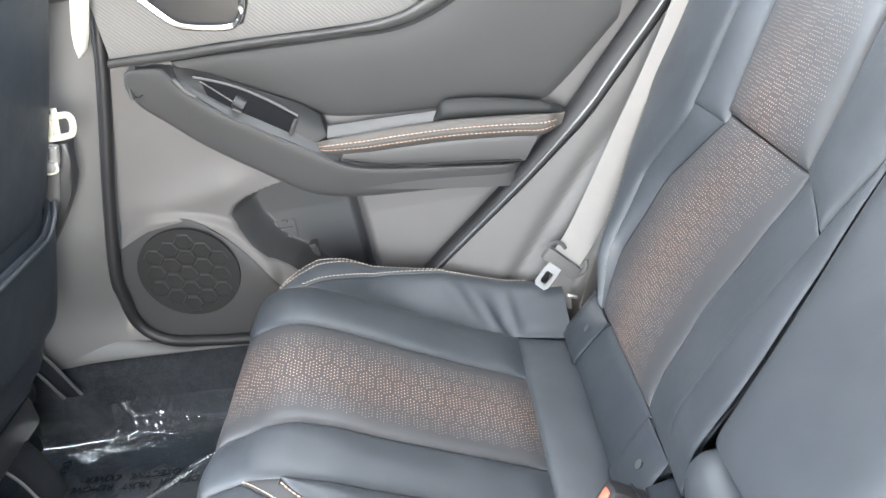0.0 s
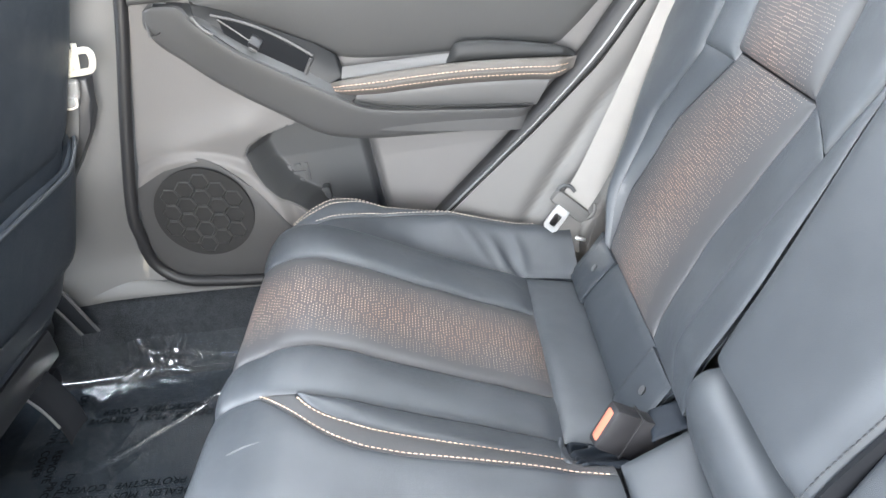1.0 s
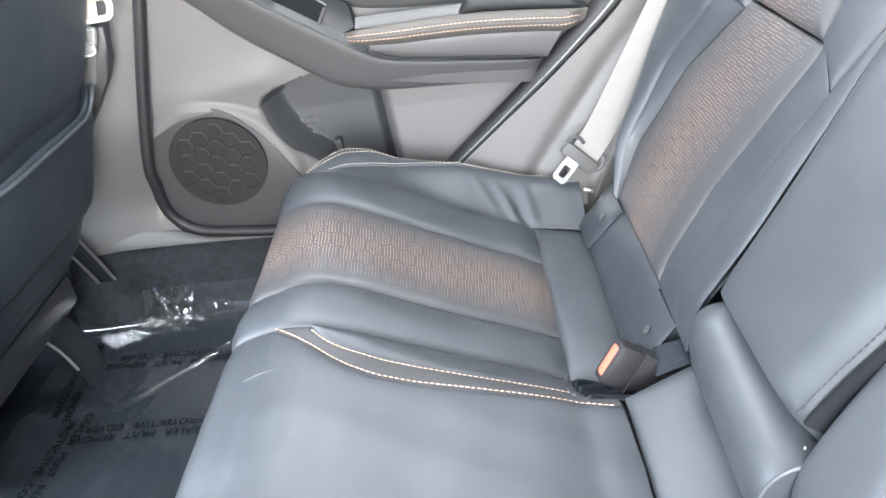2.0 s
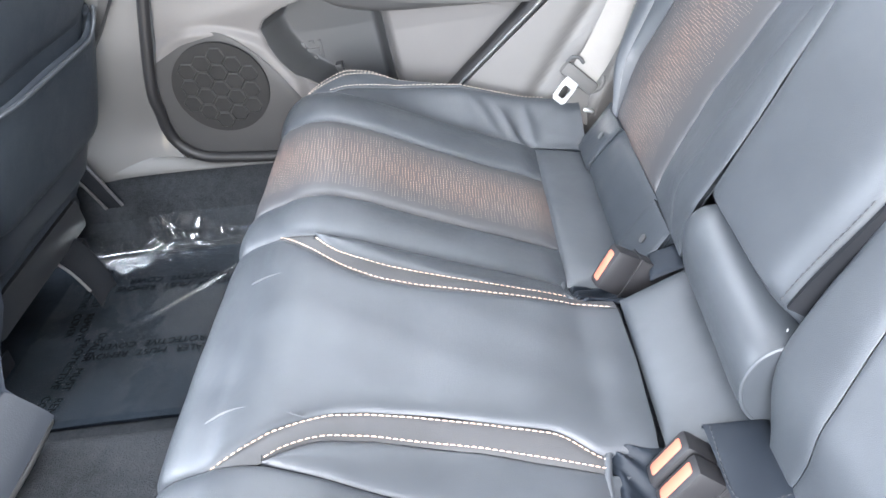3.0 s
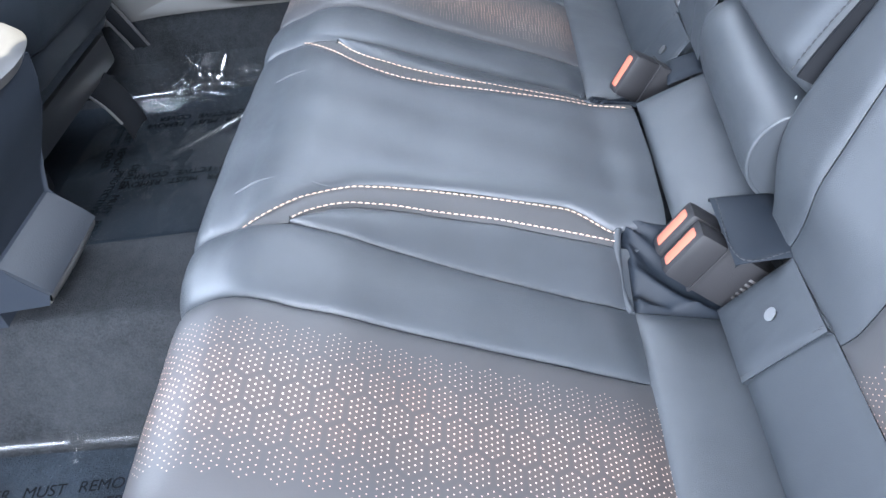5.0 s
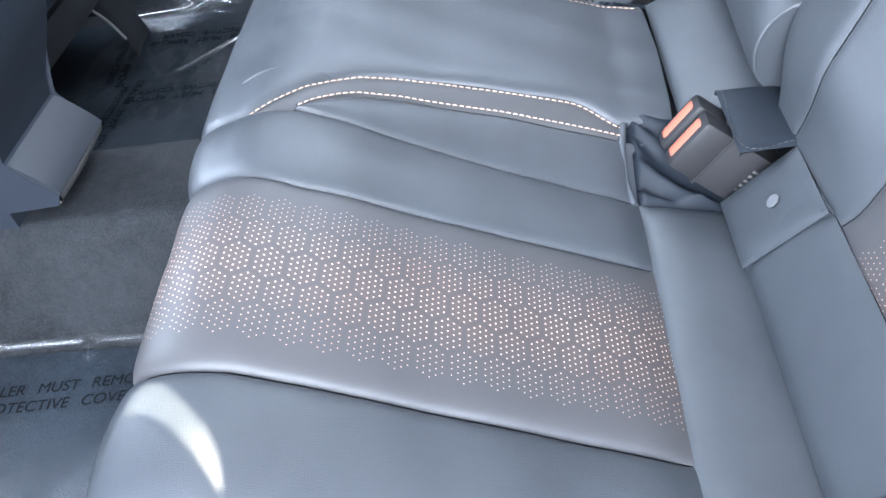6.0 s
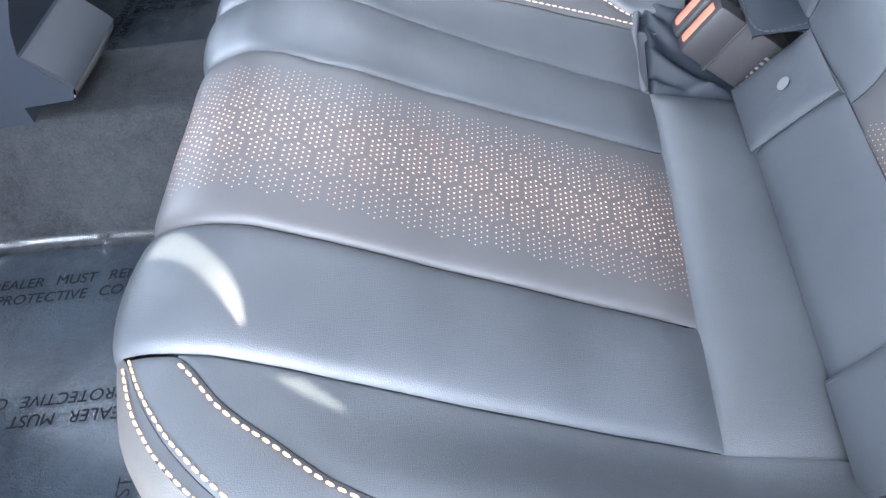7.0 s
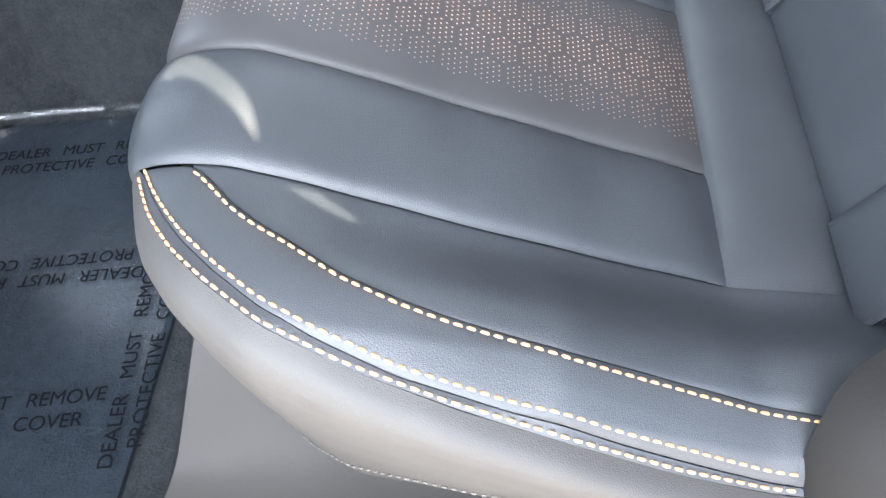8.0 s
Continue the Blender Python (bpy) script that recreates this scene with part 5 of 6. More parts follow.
# thin bright tube modelled as the highlight that runs along the seal
tube("rear_seal_highlight", [(float(d_rear(z)) - 0.018 + 0.62 * w, 0.6455, z) for z, w in zip(seal_z, wide_z)], 0.0016, SATIN_STEEL, seal, n=70, sides=8)

# far rear pillar trim with soft folds
pillar = tagged(new("trim_rear_pillar"), "light grey plastic wheel arch trim behind the door opening", "trim", kind="structure")
zs2 = np.linspace(0.06, 1.0, 60)
t2 = np.linspace(0, 1, 40)
X = d_rear(zs2)[:, None] + 0.003 + np.interp(zs2, [0.10, 0.25, 0.40], [0.0, 0.010, 0.024])[:, None] + t2 * 0.34
Z = np.repeat(zs2[:, None], 40, 1)
fold = X - 0.75 * Z
Yp = 0.648 - 0.02 * t2 + (0.014 * np.exp(-(((fold + 0.135) / 0.016) ** 2)) - 0.012 * np.exp(-(((fold + 0.095) / 0.02) ** 2)) + 0.010 * np.exp(-(((fold + 0.20) / 0.014) ** 2))) * smoothstep(0.46, 0.24, Z)
shell("trim_panel", np.stack([X, Yp, Z], -1), GLOSSY_TRIM, pillar, 0.02, away=(0, -1, 0))

# far front pillar trim and sill
pillar = tagged(new("trim_centre_pillar"), "grey plastic centre pillar and sill trim beside the front seat", "trim", kind="structure")
zs2 = np.linspace(0.10, 1.0, 70)
X1 = d_front(zs2) - 0.012 - 0.014 * smoothstep(0.25, 0.15, zs2)
X0 = np.interp(zs2, [0.10, 0.19, 0.36, 0.42, 0.56, 1.0], [-0.90, -0.86, -0.80, -0.78, -0.76, -0.70])
t2 = np.linspace(0, 1, 24)
X = X0[:, None] * (1 - t2) + X1[:, None] * t2
Z = np.repeat(zs2[:, None], 24, 1)
Yp = 0.640 + 0.028 * t2 ** 2 + 0.040 * smoothstep(0.34, 0.16, Z)
shell("pillar_panel", np.stack([X, Yp, Z], -1), PILLAR_PLASTIC, pillar, 0.02, away=(0, -1, 0))
ribbon("sill", [(-0.98, 0.700, 0.150), (-0.85, 0.700, 0.140), (-0.76, 0.700, 0.130), (-0.70, 0.700, 0.119), (-0.66, 0.700, 0.108), (-0.62, 0.700, 0.102), (-0.50, 0.700, 0.094), (-0.36, 0.70, 0.084)], [(-0.98, 0.684, 0.104), (-0.85, 0.684, 0.102), (-0.76, 0.684, 0.101), (-0.70, 0.684, 0.099), (-0.66, 0.684, 0.097), (-0.62, 0.684, 0.095), (-0.50, 0.684, 0.088), (-0.36, 0.684, 0.080)], 0.005, (0, -0.8, 0.6), PILLAR_PLASTIC, pillar, 60, 12, 0.03)

# ---- floor ----
def floor_z(x, y):
    ay = np.abs(y)
    z = -0.032 + 0.125 * smoothstep(0.135, 0.058, ay) * smoothstep(-0.40, -0.55, x)
    rise = np.interp(x, [-0.95, -0.80, -0.70, -0.50, -0.36], [0.138, 0.134, 0.131, 0.121, 0.112])
    z = z + rise * np.clip((np.asarray(y) - 0.635) / 0.055, 0, 1) ** 1.5
    return z


def mat_z(x, y):
    """Height of a floor mat, which curls up a little at the tunnel and lies unevenly."""
    return floor_z(x, y) + 0.006 + 0.0015 * np.sin(23 * np.asarray(x) + 2) * np.sin(17 * np.asarray(y))


gx = np.linspace(-1.7, 0.9, 140)
gy = np.linspace(-0.66, 0.694, 150)
GX, GY = np.meshgrid(gx, gy, indexing="ij")
floor_ob = tagged(shell("floor", np.stack([GX, GY, floor_z(GX, GY)], -1), CARPET, None, 0.05), "grey car carpet with a raised centre tunnel", "floor", kind="structure")


def floor_mat(name, y0, y1, label):
    ob = thing(name, (-0.65, (y0 + y1) / 2, 0), label, "floor mat", "rear floor mats")
    MX, MY = np.meshgrid(np.linspace(-0.98, -0.528 if y0 < 0 else -0.45, 60), np.linspace(y0, y1, 60), indexing="ij")
    shell("mat_carpet", np.stack([MX, MY, mat_z(MX, MY)], -1), MAT_CARPET, ob, 0.005)
    return ob


def film_z(x, y, seed):
    x, y = np.asarray(x, float), np.asarray(y, float)
    w = 0.0005 * np.sin(31 * x + 13 * y + seed) * np.sin(19 * y - 11 * x + 2 * seed)
    w = w + 0.0003 * np.abs(np.sin(47 * x - 29 * y + seed)) ** 6
    return mat_z(x, y) + 0.0055 + w


def film(mat_ob, x0, x1, y0, y1, seed, ridges, material, lift=0.0):
    rows_y = np.linspace(y0, y1, 150) if y0 < 0 else np.concatenate([np.linspace(y0, 0.56, 100, endpoint=False), np.linspace(0.56, y1, 110)])
    FX, FY = np.meshgrid(np.linspace(x0, x1, 150 if y0 < 0 else 330), rows_y, indexing="ij")
    FZ = film_z(FX, FY, seed) + lift
    for ax, ay, bx, by, h, wd in ridges:
        dx, dy = bx - ax, by - ay
        k = np.clip(((FX - ax) * dx + (FY - ay) * dy) / (dx * dx + dy * dy), 0, 1)
        d = np.hypot(FX - ax - k * dx, FY - ay - k * dy)
        FZ = FZ + h * np.exp(-((d / wd) ** 2)) * (0.4 + 0.6 * np.sin(math.pi * k))
    ob = shell("protective_film", np.stack([FX, FY, FZ], -1), material, mat_ob, 0.0004, label="crumpled clear protective plastic film")
    return ob


def lettering(words, x, y, turn, size, seed, parent, line_at=0.0):
    """Printed words lying on a mat's film: x, y the middle of the print, turn in degrees about the vertical."""
    made, at = [], 0.0
    for word in words:
        cu = bpy.data.curves.new("word", "FONT")
        cu.body, cu.size, cu.extrude = word, size, 0.0002
        tmp = bpy.data.objects.new("word", cu)
        scene.collection.objects.link(tmp)
        me = bpy.data.meshes.new_from_object(tmp.evaluated_get(bpy.context.evaluated_depsgraph_get()))
        bpy.data.objects.remove(tmp)
        made.append((me, at))
        at += max(v.co.x for v in me.vertices) + 0.75 * size
    m = pose(x, y, 0, 0, 0, turn) @ pose(-(at - 0.75 * size) / 2, line_at - 0.35 * size, 0)
    for me, start in made:
        for v in me.vertices:
            p = m @ (v.co + Vector((start, 0, 0)))
            v.co = (p.x, p.y, float(film_z(p.x, p.y, seed)) + 0.0022 + v.co.z)
        me.name = "printed_word"
        me.materials.clear()
        finish("printed_word", me, INK, parent, smooth=False, kind="stuff")


near_mat = floor_mat("floor_mat", -0.585, -0.138, "dark carpet floor mat under printed protective film beside the open door")
film(near_mat, -0.96, -0.531, -0.580, -0.126, 1.0, [(-0.675, -0.130, -0.664, -0.150, 0.010, 0.004), (-0.80, -0.165, -0.78, -0.145, 0.010, 0.005)], FILM)
film(near_mat, -0.82, -0.58, -0.146, -0.122, 1.0, [(-0.676, -0.126, -0.668, -0.140, 0.007, 0.0025), (-0.662, -0.128, -0.668, -0.142, 0.006, 0.002), (-0.79, -0.128, -0.77, -0.138, 0.006, 0.003)], FILM_EDGE, 0.0016)
WORDS = (("DEALER", "MUST", "REMOVE"), ("PROTECTIVE", "COVER"))
far_mat = floor_mat("floor_mat", 0.212, 0.625, "dark carpet floor mat under crumpled printed protective film")
rng = random.Random(5)
creases = [(-0.79, 0.640, -0.735, 0.652, 0.008, 0.0025), (-0.735, 0.652, -0.585, 0.640, 0.007, 0.0022), (-0.762, 0.668, -0.735, 0.644, 0.0045, 0.0018), (-0.755, 0.404, -0.585, 0.552, 0.005, 0.0030), (-0.66, 0.495, -0.56, 0.58, 0.006, 0.0024)]
for k in range(16):
    cx, cy, ang, ln = rng.uniform(-0.785, -0.68), rng.uniform(0.605, 0.645), rng.uniform(-0.3, 0.9), rng.uniform(0.012, 0.05)
    creases.append((cx, cy, cx + ln * math.cos(ang), cy + ln * math.sin(ang), rng.uniform(0.003, 0.007), rng.uniform(0.0018, 0.0035)))
for cx in (-0.722, -0.70, -0.655):
    creases.append((cx, 0.650, cx + 0.005, 0.642, 0.0035, 0.0016))
film(far_mat, -0.90, -0.46, 0.218, 0.664, 2.3, creases, FILM_CRUMPLED)
for x, y, turn in ((-0.681, -0.199, 2), (-0.668, -0.347, 183), (-0.664, -0.493, 6), (-0.541, -0.434, 95)):
    for k, words in enumerate(WORDS):
        lettering(words, x, y, turn, 0.0182, 1.0, near_mat, 0.0105 - 0.021 * k)
for x, y, turn in ((-0.803, 0.300, -96), (-0.690, 0.352, 178), (-0.700, 0.520, 176), (-0.838, 0.490, -84)):
    for k, words in enumerate(WORDS):
        lettering(words, x, y, turn, 0.0182, 2.3, far_mat, 0.0105 - 0.021 * k)


# ---- front seats ----
def front_seat(sgn, label):
    """Front seat seen from behind: back shell, map pocket, lower panel, base and rails."""
    ob = thing("front_seat", (-1.0, 0.40 * sgn, 0), label, "car seat", "front seats")
    o, up, out = np.array((-0.77, 0, 0.24)), np.array((0.347, 0, 0.938)), np.array((0.938, 0, -0.347))
    inner = line([-0.2, 0.0, 0.2, 0.5, 0.75], [0.25, 0.235, 0.225, 0.235, 0.27])
    outer = line([-0.2, -0.07, 0.02, 0.17, 0.27, 0.5, 0.75], [0.550, 0.575, 0.604, 0.606, 0.607, 0.618, 0.57])

    def sheet(name, s0, s1, a, b, lift, puff, material, n=40, m=30, label="", power=4.0, edge=0.03, sag=0.0):
        t = np.linspace(0, 1, m)
        sv = np.linspace(0, 1, n)[:, None]
        s = s0(t)[None] * (1 - sv) + s1(t)[None] * sv
        y = (inner(s) * (1 - (a + (b - a) * t)) + outer(s) * (a + (b - a) * t)) * sgn
        round_t = (1 - np.abs(2 * t - 1) ** power) ** 0.5
        off = lift + puff * round_t * (1 - np.abs(2 * sv - 1) ** 8) ** 0.5 - edge * (1 - round_t) * 1.0 + 0.0008 * np.sin(21 * s + 33 * y)
        P = o + s[..., None] * up + off[..., None] * out
        P[..., 1] = y
        return shell(name, P, material, ob, 0.02, away=tuple(out), label=label)

    flat = lambda v: (lambda t: v + 0 * t)
    sheet("back_shell", flat(-0.02), flat(0.66), 0, 1, 0.0, 0.010, FRONT_LEATHER, 60, 50, edge=0.05, power=8.0)
    sheet("seat_back_cover", lambda t: 0.176 + 0.03 * smoothstep(0.80, 1.0, t), flat(0.62), 0.04, 0.985, 0.006, 0.010, FRONT_LEATHER, 40, 40, edge=0.03, power=9.0)
    pocket = lambda t: 0.163 + 0.030 * smoothstep(0.80, 1.0, t)
    sheet("map_pocket", flat(0.002), pocket, 0.03, 0.99, 0.014, 0.010, FRONT_LEATHER, 36, 40, edge=0.03, power=9.0, label="sagging map pocket on the seat back")
    t = np.linspace(0.05, 0.96, 50)
    rim = []
    for v in t:
        s = float(pocket(np.array(v)))
        p = o + s * up + 0.027 * out * (1 - abs(2 * v - 1) ** 6)
        p[1] = (inner(s) * (1 - v) + outer(s) * v) * sgn
        rim.append(p)
    tube("pocket_rim", rim, 0.003, LEATHER, ob, n=80)
    sheet("lower_panel", flat(-0.060), flat(0.001), 0.02, 0.99, 0.002, 0.008, CONSOLE_FOOT, 14, 40, edge=0.02, power=9.0, label="dark grey plastic panel under the seat back")
    box("seat_base", (0.46, 0.34, 0.13), pose(-1.03, 0.405 * sgn, 0.19, 0, -6, 0), FRONT_LEATHER, ob, 0.04)
    box("base_frame", (0.40, 0.30, 0.05), pose(-1.02, 0.405 * sgn, 0.115), BLACK_PLASTIC, ob, 0.01)
    for y in (0.265, 0.545):
        box("rail", (0.44, 0.035, 0.03), pose(-1.06, y * sgn, 0.065, 0, 4, 0), RAIL_BLACK, ob, 0.006)
        box("rail_foot", (0.05, 0.035, 0.10), pose(-1.12, y * sgn, 0.02), RAIL_BLACK, ob, 0.008)
    ribbon("rail_cover", [(-0.92, 0.535 * sgn, 0.108), (-0.870, 0.527 * sgn, 0.108), (-0.838, 0.514 * sgn, 0.098), (-0.806, 0.497 * sgn, 0.078), (-0.782, 0.480 * sgn, 0.050), (-0.772, 0.472 * sgn, 0.020)], [(-0.92, 0.470 * sgn, 0.094), (-0.870, 0.468 * sgn, 0.094), (-0.842, 0.460 * sgn, 0.082), (-0.816, 0.450 * sgn, 0.060), (-0.798, 0.442 * sgn, 0.032), (-0.790, 0.438 * sgn, 0.004)], 0.012, (0.5, 0, 0.85), RAIL_BLACK, ob, 30, 12, 0.03, label="curved black plastic rail end cover", power=2.6)
    # highlight on the black cover, added as a pale tube
    tube("cover_highlight", [(-0.842, 0.460 * sgn, 0.084), (-0.816, 0.449 * sgn, 0.063), (-0.797, 0.441 * sgn, 0.035)], 0.0022, SILVER_TRIM, ob, n=16)
    box("rail_block", (0.060, 0.040, 0.030), axes((-0.878, 0.492 * sgn, 0.122), (1, -0.2 * sgn, -0.1), (0, 1, 0)), RAIL_BLACK, ob, 0.006)
    ribbon("side_rail_cover", [(-0.846, 0.650 * sgn, 0.166), (-0.830, 0.650 * sgn, 0.139), (-0.802, 0.650 * sgn, 0.068)], [(-0.878, 0.650 * sgn, 0.160), (-0.852, 0.650 * sgn, 0.109), (-0.833, 0.650 * sgn, 0.067)], 0.008, (0.4, -0.9 * sgn, 0.2), RAIL_BLACK, ob, 16, 10, 0.02)
    tube("rail_edge", [(-0.846, 0.644 * sgn, 0.168), (-0.830, 0.644 * sgn, 0.141), (-0.802, 0.644 * sgn, 0.070)], 0.0025, DOOR_RAIL, ob, n=12)
    tube("rail_edge", [(-0.874, 0.644 * sgn, 0.155), (-0.850, 0.644 * sgn, 0.109), (-0.832, 0.644 * sgn, 0.067)], 0.0025, DOOR_RAIL, ob, n=12)
    box("backrest_core", (0.09, 0.30, 0.60), pose(-0.765, 0.405 * sgn, 0.50, 0, 20.3, 0), FRONT_LEATHER, ob, 0.03)
    box("head_restraint", (0.10, 0.26, 0.18), pose(-0.60, 0.405 * sgn, 0.95, 0, 18, 0), FRONT_LEATHER, ob, 0.04)
    for y in (0.35, 0.46):
        tube("head_restraint_post", [(-0.655, y * sgn, 0.80), (-0.62, y * sgn, 0.90)], 0.006, CHROME, ob, n=6)
    return ob


front_seat(1, "dark front seat with a sagging map pocket by the pillar")
front_seat(-1, "dark front seat with a map pocket beside the open door")

# belt fittings hanging on the far pillar
stalk = thing("pillar_hook", (-0.645, 0.60, 0.50), "ivory plastic buckle loop with a clear clip hanging by the pillar", "belt fitting")
tube("hook_loop", at_y(0.594, [(-0.660, 0.526), (-0.645, 0.5275), (-0.634, 0.526), (-0.6315, 0.515), (-0.637, 0.502), (-0.648, 0.4995), (-0.672, 0.4995)]), 0.0046, IVORY, stalk, n=50, sides=10)
tube("hook_bar", at_y(0.593, [(-0.649, 0.538), (-0.652, 0.522), (-0.656, 0.502)]), 0.0040, IVORY, stalk, n=16)
tube("hook_bar", at_y(0.594, [(-0.660, 0.526), (-0.661, 0.514), (-0.666, 0.503)]), 0.0042, IVORY, stalk, n=14)
box("clear_clip", (0.020, 0.012, 0.028), pose(-0.672, 0.592, 0.480, 0, 14, 0), CLEAR_PLASTIC, stalk, 0.0058, "shiny clear clip")
box("clear_clip", (0.017, 0.012, 0.016), pose(-0.677, 0.590, 0.4625, 0, 14, 0), CLEAR_PLASTIC, stalk, 0.0045)
tube("clip_edge", at_y(0.585, [(-0.685, 0.470), (-0.686, 0.457), (-0.678, 0.455), (-0.670, 0.458), (-0.668, 0.468)]), 0.0014, IVORY, stalk, n=24)
bag = thing("belt_retractor_cover", (-0.68, 0.60, 0.40), "dark belt cover with a pale tag beside the front seat", "belt cover")
prism("cover", at_y(0.604, [(-0.668, 0.492), (-0.653, 0.488), (-0.660, 0.458), (-0.662, 0.441), (-0.676, 0.414), (-0.707, 0.372), (-0.744, 0.329), (-0.752, 0.344), (-0.712, 0.457), (-0.690, 0.487)]), 0.020, (0, -1, 0), BLACK_PLASTIC, bag, 0.006)
ribbon("cover_face", at_y(0.601, [(-0.690, 0.486), (-0.710, 0.455), (-0.728, 0.400), (-0.745, 0.350)]), at_y(0.600, [(-0.662, 0.486), (-0.676, 0.452), (-0.694, 0.405), (-0.722, 0.365)]), 0.003, (0, -1, 0), DOOR_RAIL, bag, 24, 8, 0.004)
prism("white_tag", at_y(0.5945, [(-0.731, 0.383), (-0.715, 0.390), (-0.726, 0.356), (-0.740, 0.350)]), 0.0015, (0, -1, 0), TAG_WHITE, bag, 0.0004, "small pale tag")
belt_end = thing("pillar_belt_guide", (-0.59, 0.62, 0.60), "tapered ivory front belt guide on the centre pillar", "belt fitting")
prism("guide", at_y(0.612, [(-0.548, 0.765), (-0.528, 0.760), (-0.568, 0.660), (-0.582, 0.621), (-0.592, 0.600), (-0.604, 0.590), (-0.603, 0.605), (-0.600, 0.624), (-0.588, 0.663)]), 0.012, (0, -1, 0), IVORY, belt_end, 0.004)

# ---- centre console ----
console = thing("centre_console", (-1.0, 0, 0.1), "dark navy-grey plastic centre console between the front seats", "console")
prof = [(-0.655, 0.128), (-0.690, 0.172), (-0.672, 0.215), (-0.645, 0.262), (-0.628, 0.300), (-0.628, 0.324), (-0.645, 0.333), (-0.90, 0.334), (-1.40, 0.33)]
outline = [(p[0], 0.062, p[1]) for p in resample(prof, 36)] + [(-1.40, 0.062, 0.02), (-0.72, 0.062, 0.02), (-0.72, 0.062, 0.112), (-0.662, 0.062, 0.115)]
prism("console_shell", outline, 0.124, (0, 1, 0), CONSOLE, console, 0.004)
# padded lid with a rounded rear end
lid_y = np.linspace(-0.105, 0.105, 60)
end_x = -0.690 + 0.088 * np.sqrt(1 - (lid_y / 0.1052) ** 2)
lt = np.linspace(0, 1, 40)
LX = end_x[None] * lt[:, None] ** 0.6 - 1.15 * (1 - lt[:, None] ** 0.6)
LY = np.repeat(lid_y[None], 40, 0)
rim = np.minimum((end_x[None] - LX), 0.105 - np.abs(LY))
shell("lid", np.stack([LX, LY, 0.352 - 0.010 * np.exp(-rim / 0.008)], -1), DOOR_RAIL, console, 0.014, label="grey plastic console lid")
ribbon("foot_panel", [(-0.688, 0.0615, 0.171), (-0.688, 0.0, 0.171), (-0.688, -0.0615, 0.171)], [(-0.652, 0.0615, 0.130), (-0.652, 0.0, 0.130), (-0.652, -0.0615, 0.130)], 0.002, (0.77, 0, 0.64), CONSOLE_FOOT, console, 20, 8, 0.01)
ribbon("foot_edge", [(-0.655, 0.0605, 0.129), (-0.652, 0.0, 0.1285), (-0.655, -0.0605, 0.128)], [(-0.660, 0.0605, 0.117), (-0.657, 0.0, 0.1165), (-0.660, -0.0605, 0.116)], 0.002, (1, 0, 0), DOOR_RAIL, console, 20, 5, 0.03)

# ---- near sill by the open door ----
sill = tagged(new("sill_plate"), "light grey scuffed plastic sill plate below the open door", "sill", kind="structure")
SX, SY = np.meshgrid(np.linspace(-0.493, 0.30, 60), np.linspace(-0.30, -0.76, 50), indexing="ij")
SZ = -0.018 + 0.05 * smoothstep(-0.52, -0.66, SY) + 0.004 * np.sin(9 * SX)
shell("sill_surface", np.stack([SX - 0.14 * (SY + 0.445), SY, SZ], -1), SILL_PLASTIC, sill, 0.02)
edge_y = np.linspace(-0.31, -0.75, 30)
tube("sill_joint", np.stack([-0.494 - 0.14 * (edge_y + 0.445), edge_y, -0.0185 + 0.05 * smoothstep(-0.52, -0.66, edge_y)], 1), 0.0022, RUBBER, sill, n=40, label="dark joint")
SX, SY = np.meshgrid(np.linspace(-1.7, -0.490, 60), np.linspace(-0.585, -0.76, 20), indexing="ij")
SZ = -0.02 + 0.052 * smoothstep(-0.585, -0.66, SY)
shell("sill_front", np.stack([SX, SY, SZ], -1), SILL_PLASTIC, sill, 0.02)

# near rear pillar trim beside the seat back
pillar = tagged(new("trim_near_pillar"), "grey plastic wheel arch trim beside the open door", "trim", kind="structure")
ribbon("trim_panel", [(-0.112, -0.632, 0.06), (-0.092, -0.612, 0.130), (-0.082, -0.594, 0.172), (-0.066, -0.574, 0.190), (-0.036, -0.560, 0.202), (0.02, -0.565, 0.27), (0.10, -0.60, 0.42), (0.22, -0.63, 0.70), (0.32, -0.64, 1.02)], [(0.05, -0.74, 0.03), (0.06, -0.735, 0.07), (0.07, -0.73, 0.10), (0.09, -0.725, 0.12), (0.12, -0.72, 0.15), (0.17, -0.715, 0.22), (0.25, -0.71, 0.38), (0.34, -0.70, 0.66), (0.42, -0.70, 1.0)], 0.018, (-0.5, -0.5, 0.7), NEAR_TRIM, pillar, 70, 16, 0.02)

# ---- car shell: closes the place ----
roof = tagged(new("ceiling"), "pale grey headliner with slots added for sun patches", "ceiling", kind="structure")
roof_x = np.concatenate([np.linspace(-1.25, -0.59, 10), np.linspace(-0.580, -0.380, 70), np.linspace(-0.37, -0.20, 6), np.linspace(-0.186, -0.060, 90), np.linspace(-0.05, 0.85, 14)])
# seam and upper bound an added slot, shaped to drop sun patches on the bench
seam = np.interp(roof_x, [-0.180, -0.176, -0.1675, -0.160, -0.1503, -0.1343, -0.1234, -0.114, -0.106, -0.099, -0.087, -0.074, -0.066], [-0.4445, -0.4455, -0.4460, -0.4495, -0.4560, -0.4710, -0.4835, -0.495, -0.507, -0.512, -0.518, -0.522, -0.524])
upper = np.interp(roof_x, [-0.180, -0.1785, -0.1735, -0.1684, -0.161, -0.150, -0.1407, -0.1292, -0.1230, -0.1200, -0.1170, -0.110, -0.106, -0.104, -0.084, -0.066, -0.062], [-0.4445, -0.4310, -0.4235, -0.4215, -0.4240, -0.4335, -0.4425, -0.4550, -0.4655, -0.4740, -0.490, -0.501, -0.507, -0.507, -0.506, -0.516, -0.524])
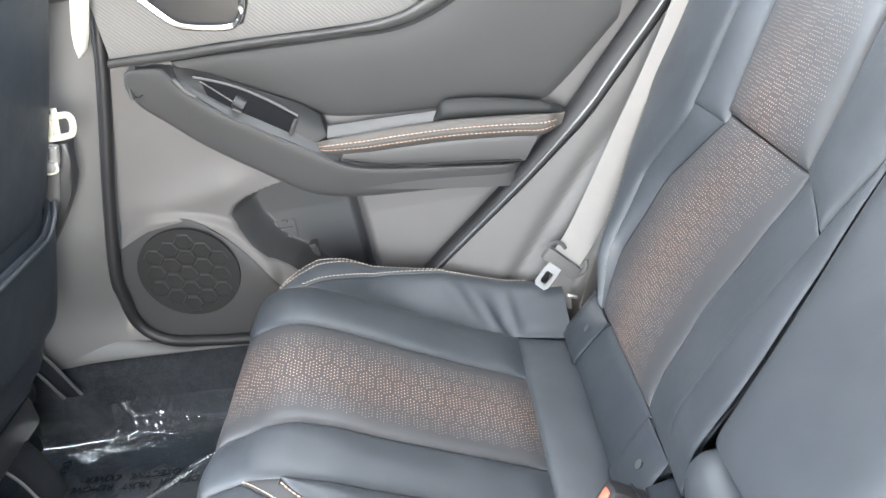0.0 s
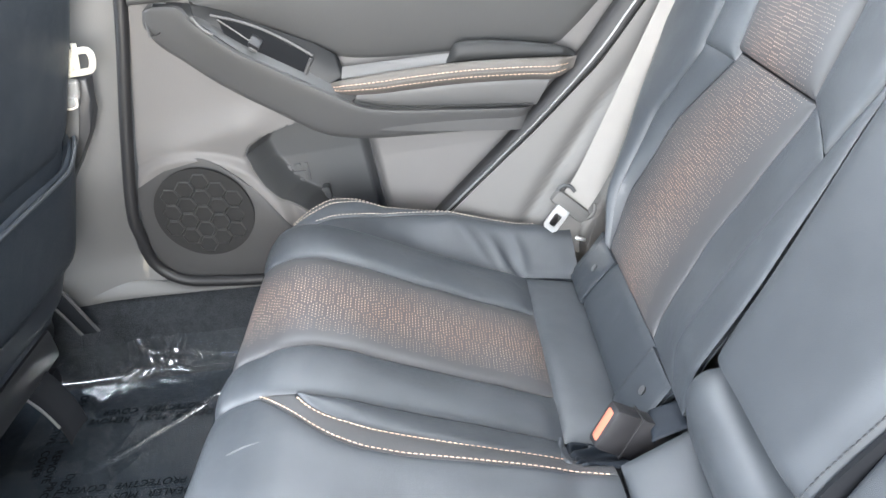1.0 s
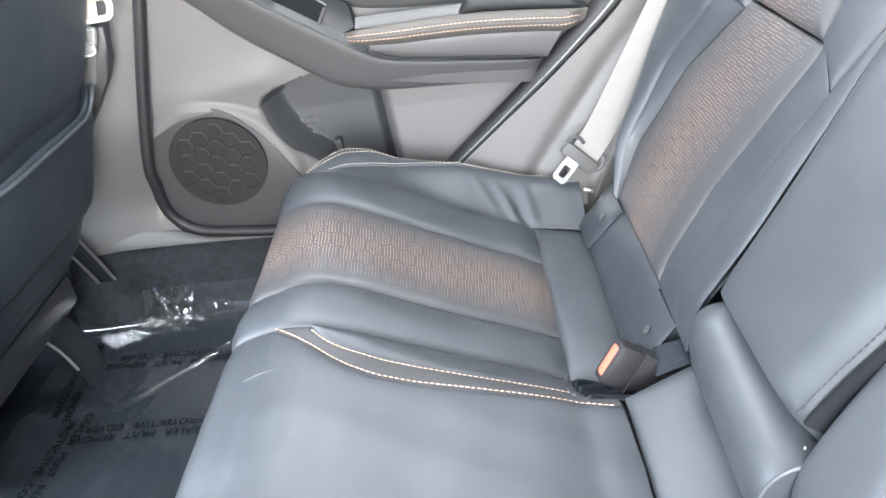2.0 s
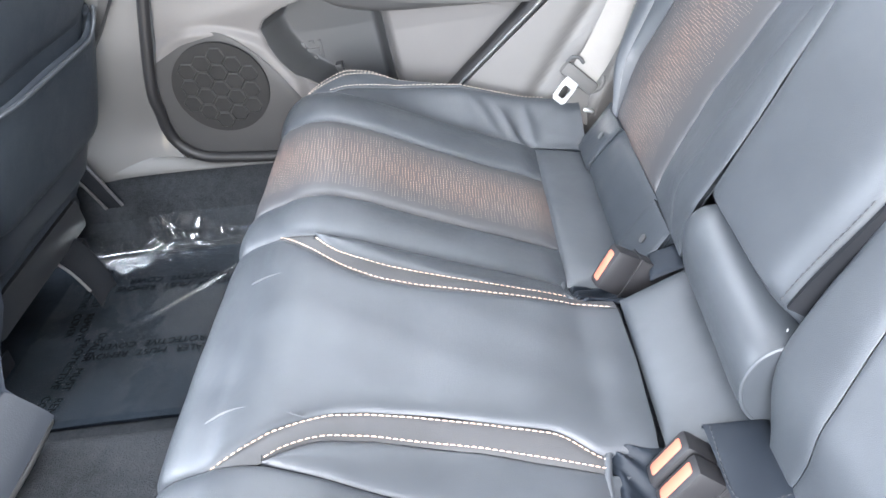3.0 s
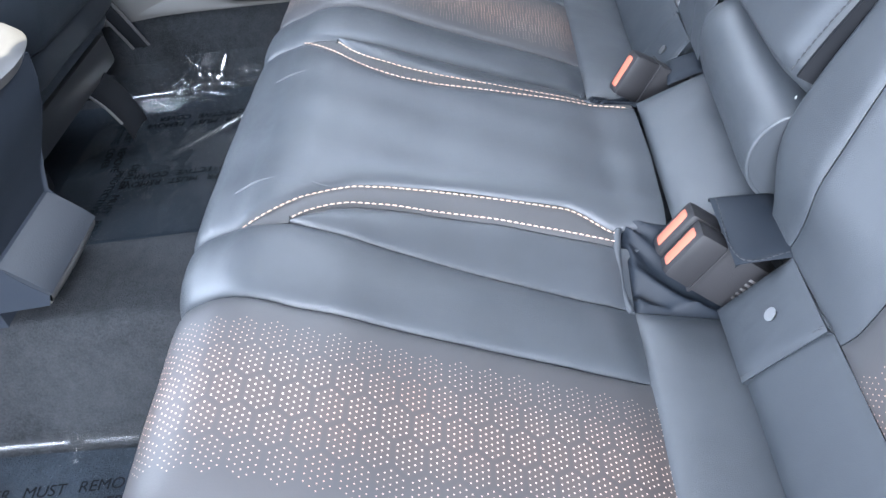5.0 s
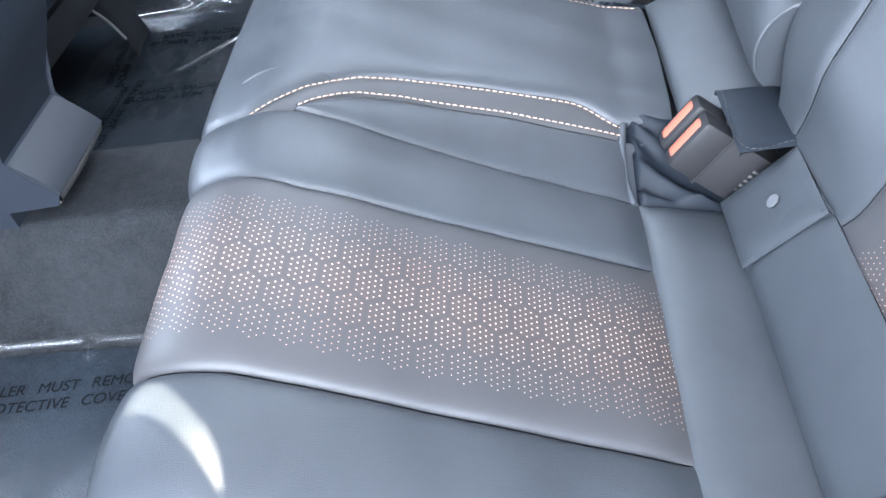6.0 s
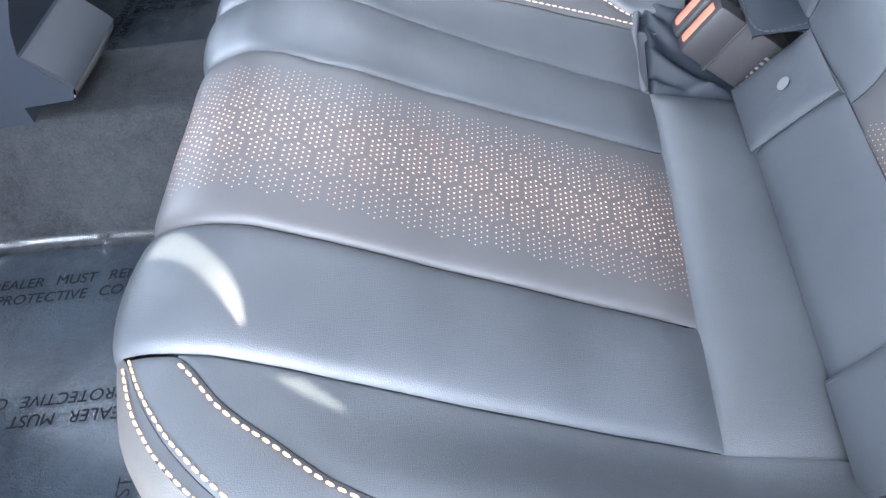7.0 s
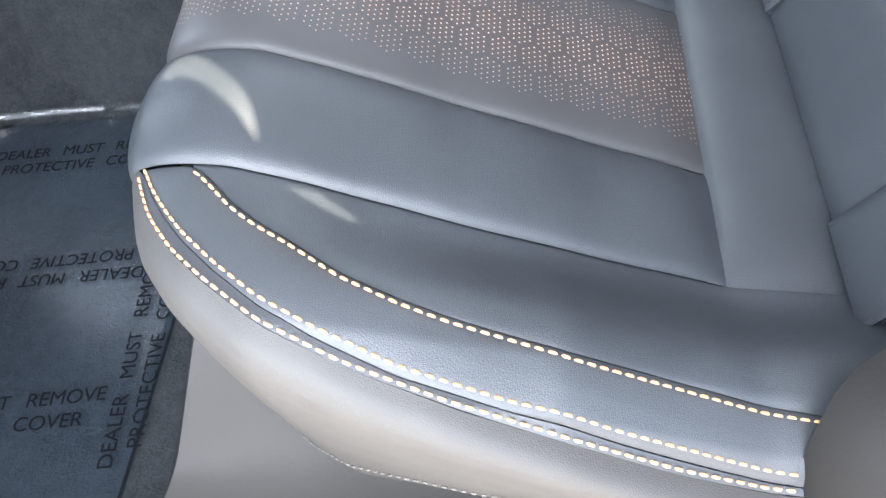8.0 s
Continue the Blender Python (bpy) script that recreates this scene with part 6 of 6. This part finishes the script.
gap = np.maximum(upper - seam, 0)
# second slot added in the unseen roof so that sun whitens the console lid
lid_slot = 0.095 * smoothstep(-0.572, -0.564, roof_x) * smoothstep(-0.408, -0.414, roof_x)
for name, lo_y, hi_y in (("headliner", -0.002 + lid_slot, 0.665 + 0 * seam), ("headliner_middle", seam + gap, -0.002 - 0.8 * lid_slot), ("headliner_edge", -0.62 + 0 * seam, seam)):
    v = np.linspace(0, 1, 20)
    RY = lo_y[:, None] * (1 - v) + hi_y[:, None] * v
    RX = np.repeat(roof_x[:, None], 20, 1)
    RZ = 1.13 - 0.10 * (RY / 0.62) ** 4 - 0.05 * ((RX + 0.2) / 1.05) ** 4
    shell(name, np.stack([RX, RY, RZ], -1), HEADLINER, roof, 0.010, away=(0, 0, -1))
shell_ob = tagged(new("car_body"), "car body round the cabin", "car body", kind="structure")
# far side above the door: window with frame
for name, x0, x1, z0, z1 in (("beltline", -1.7, 0.9, 0.66, 0.70), ("roof_rail", -1.25, 0.85, 1.02, 1.10)):
    box(name, (x1 - x0, 0.05, z1 - z0), pose((x0 + x1) / 2, 0.66, (z0 + z1) / 2), DOOR_DARK, shell_ob, 0.01)
box("centre_pillar", (0.10, 0.05, 0.42), pose(-0.62, 0.645, 0.90), HEADLINER, shell_ob, 0.015)
box("rear_quarter", (0.45, 0.04, 0.45), pose(0.58, 0.655, 0.88), HEADLINER, shell_ob, 0.02)
box("far_side_lower", (2.6, 0.03, 0.86), pose(-0.4, 0.835, 0.27), DOOR_DARK, shell_ob, 0.01)
box("far_front_door", (0.85, 0.06, 0.62), pose(-1.32, 0.67, 0.36), DOOR_DARK, shell_ob, 0.02)
box("dashboard", (0.35, 1.30, 0.62), pose(-1.62, 0, 0.34), DOOR_DARK, shell_ob, 0.06)
box("rear_bulkhead", (0.04, 1.24, 0.60), pose(0.62, 0, 0.30), HEADLINER, shell_ob, 0.01)
box("hatch_lower", (0.04, 1.26, 0.55), pose(0.90, 0, 0.50), HEADLINER, shell_ob, 0.02)
box("near_rear_quarter", (0.55, 0.04, 1.0), pose(0.62, -0.70, 0.55), PAINT, shell_ob, 0.02)
box("near_front_door", (0.80, 0.08, 0.72), pose(-1.33, -0.68, 0.32), DOOR_DARK, shell_ob, 0.02)
box("near_centre_pillar", (0.12, 0.06, 1.08), pose(-0.84, -0.68, 0.50), PILLAR_PLASTIC, shell_ob, 0.02)
box("near_roof_rail", (2.1, 0.06, 0.07), pose(-0.20, -0.64, 1.06), PAINT, shell_ob, 0.02)
ground = tagged(new("ground"), "pale concrete parking ground outside the car", "ground", kind="structure")
bm = bmesh.new()
bmesh.ops.create_grid(bm, x_segments=8, y_segments=8, size=400)
bmesh.ops.transform(bm, matrix=pose(0, 0, -0.42), verts=bm.verts)
part("ground_sheet", bm, ASPHALT, ground, smooth=False)
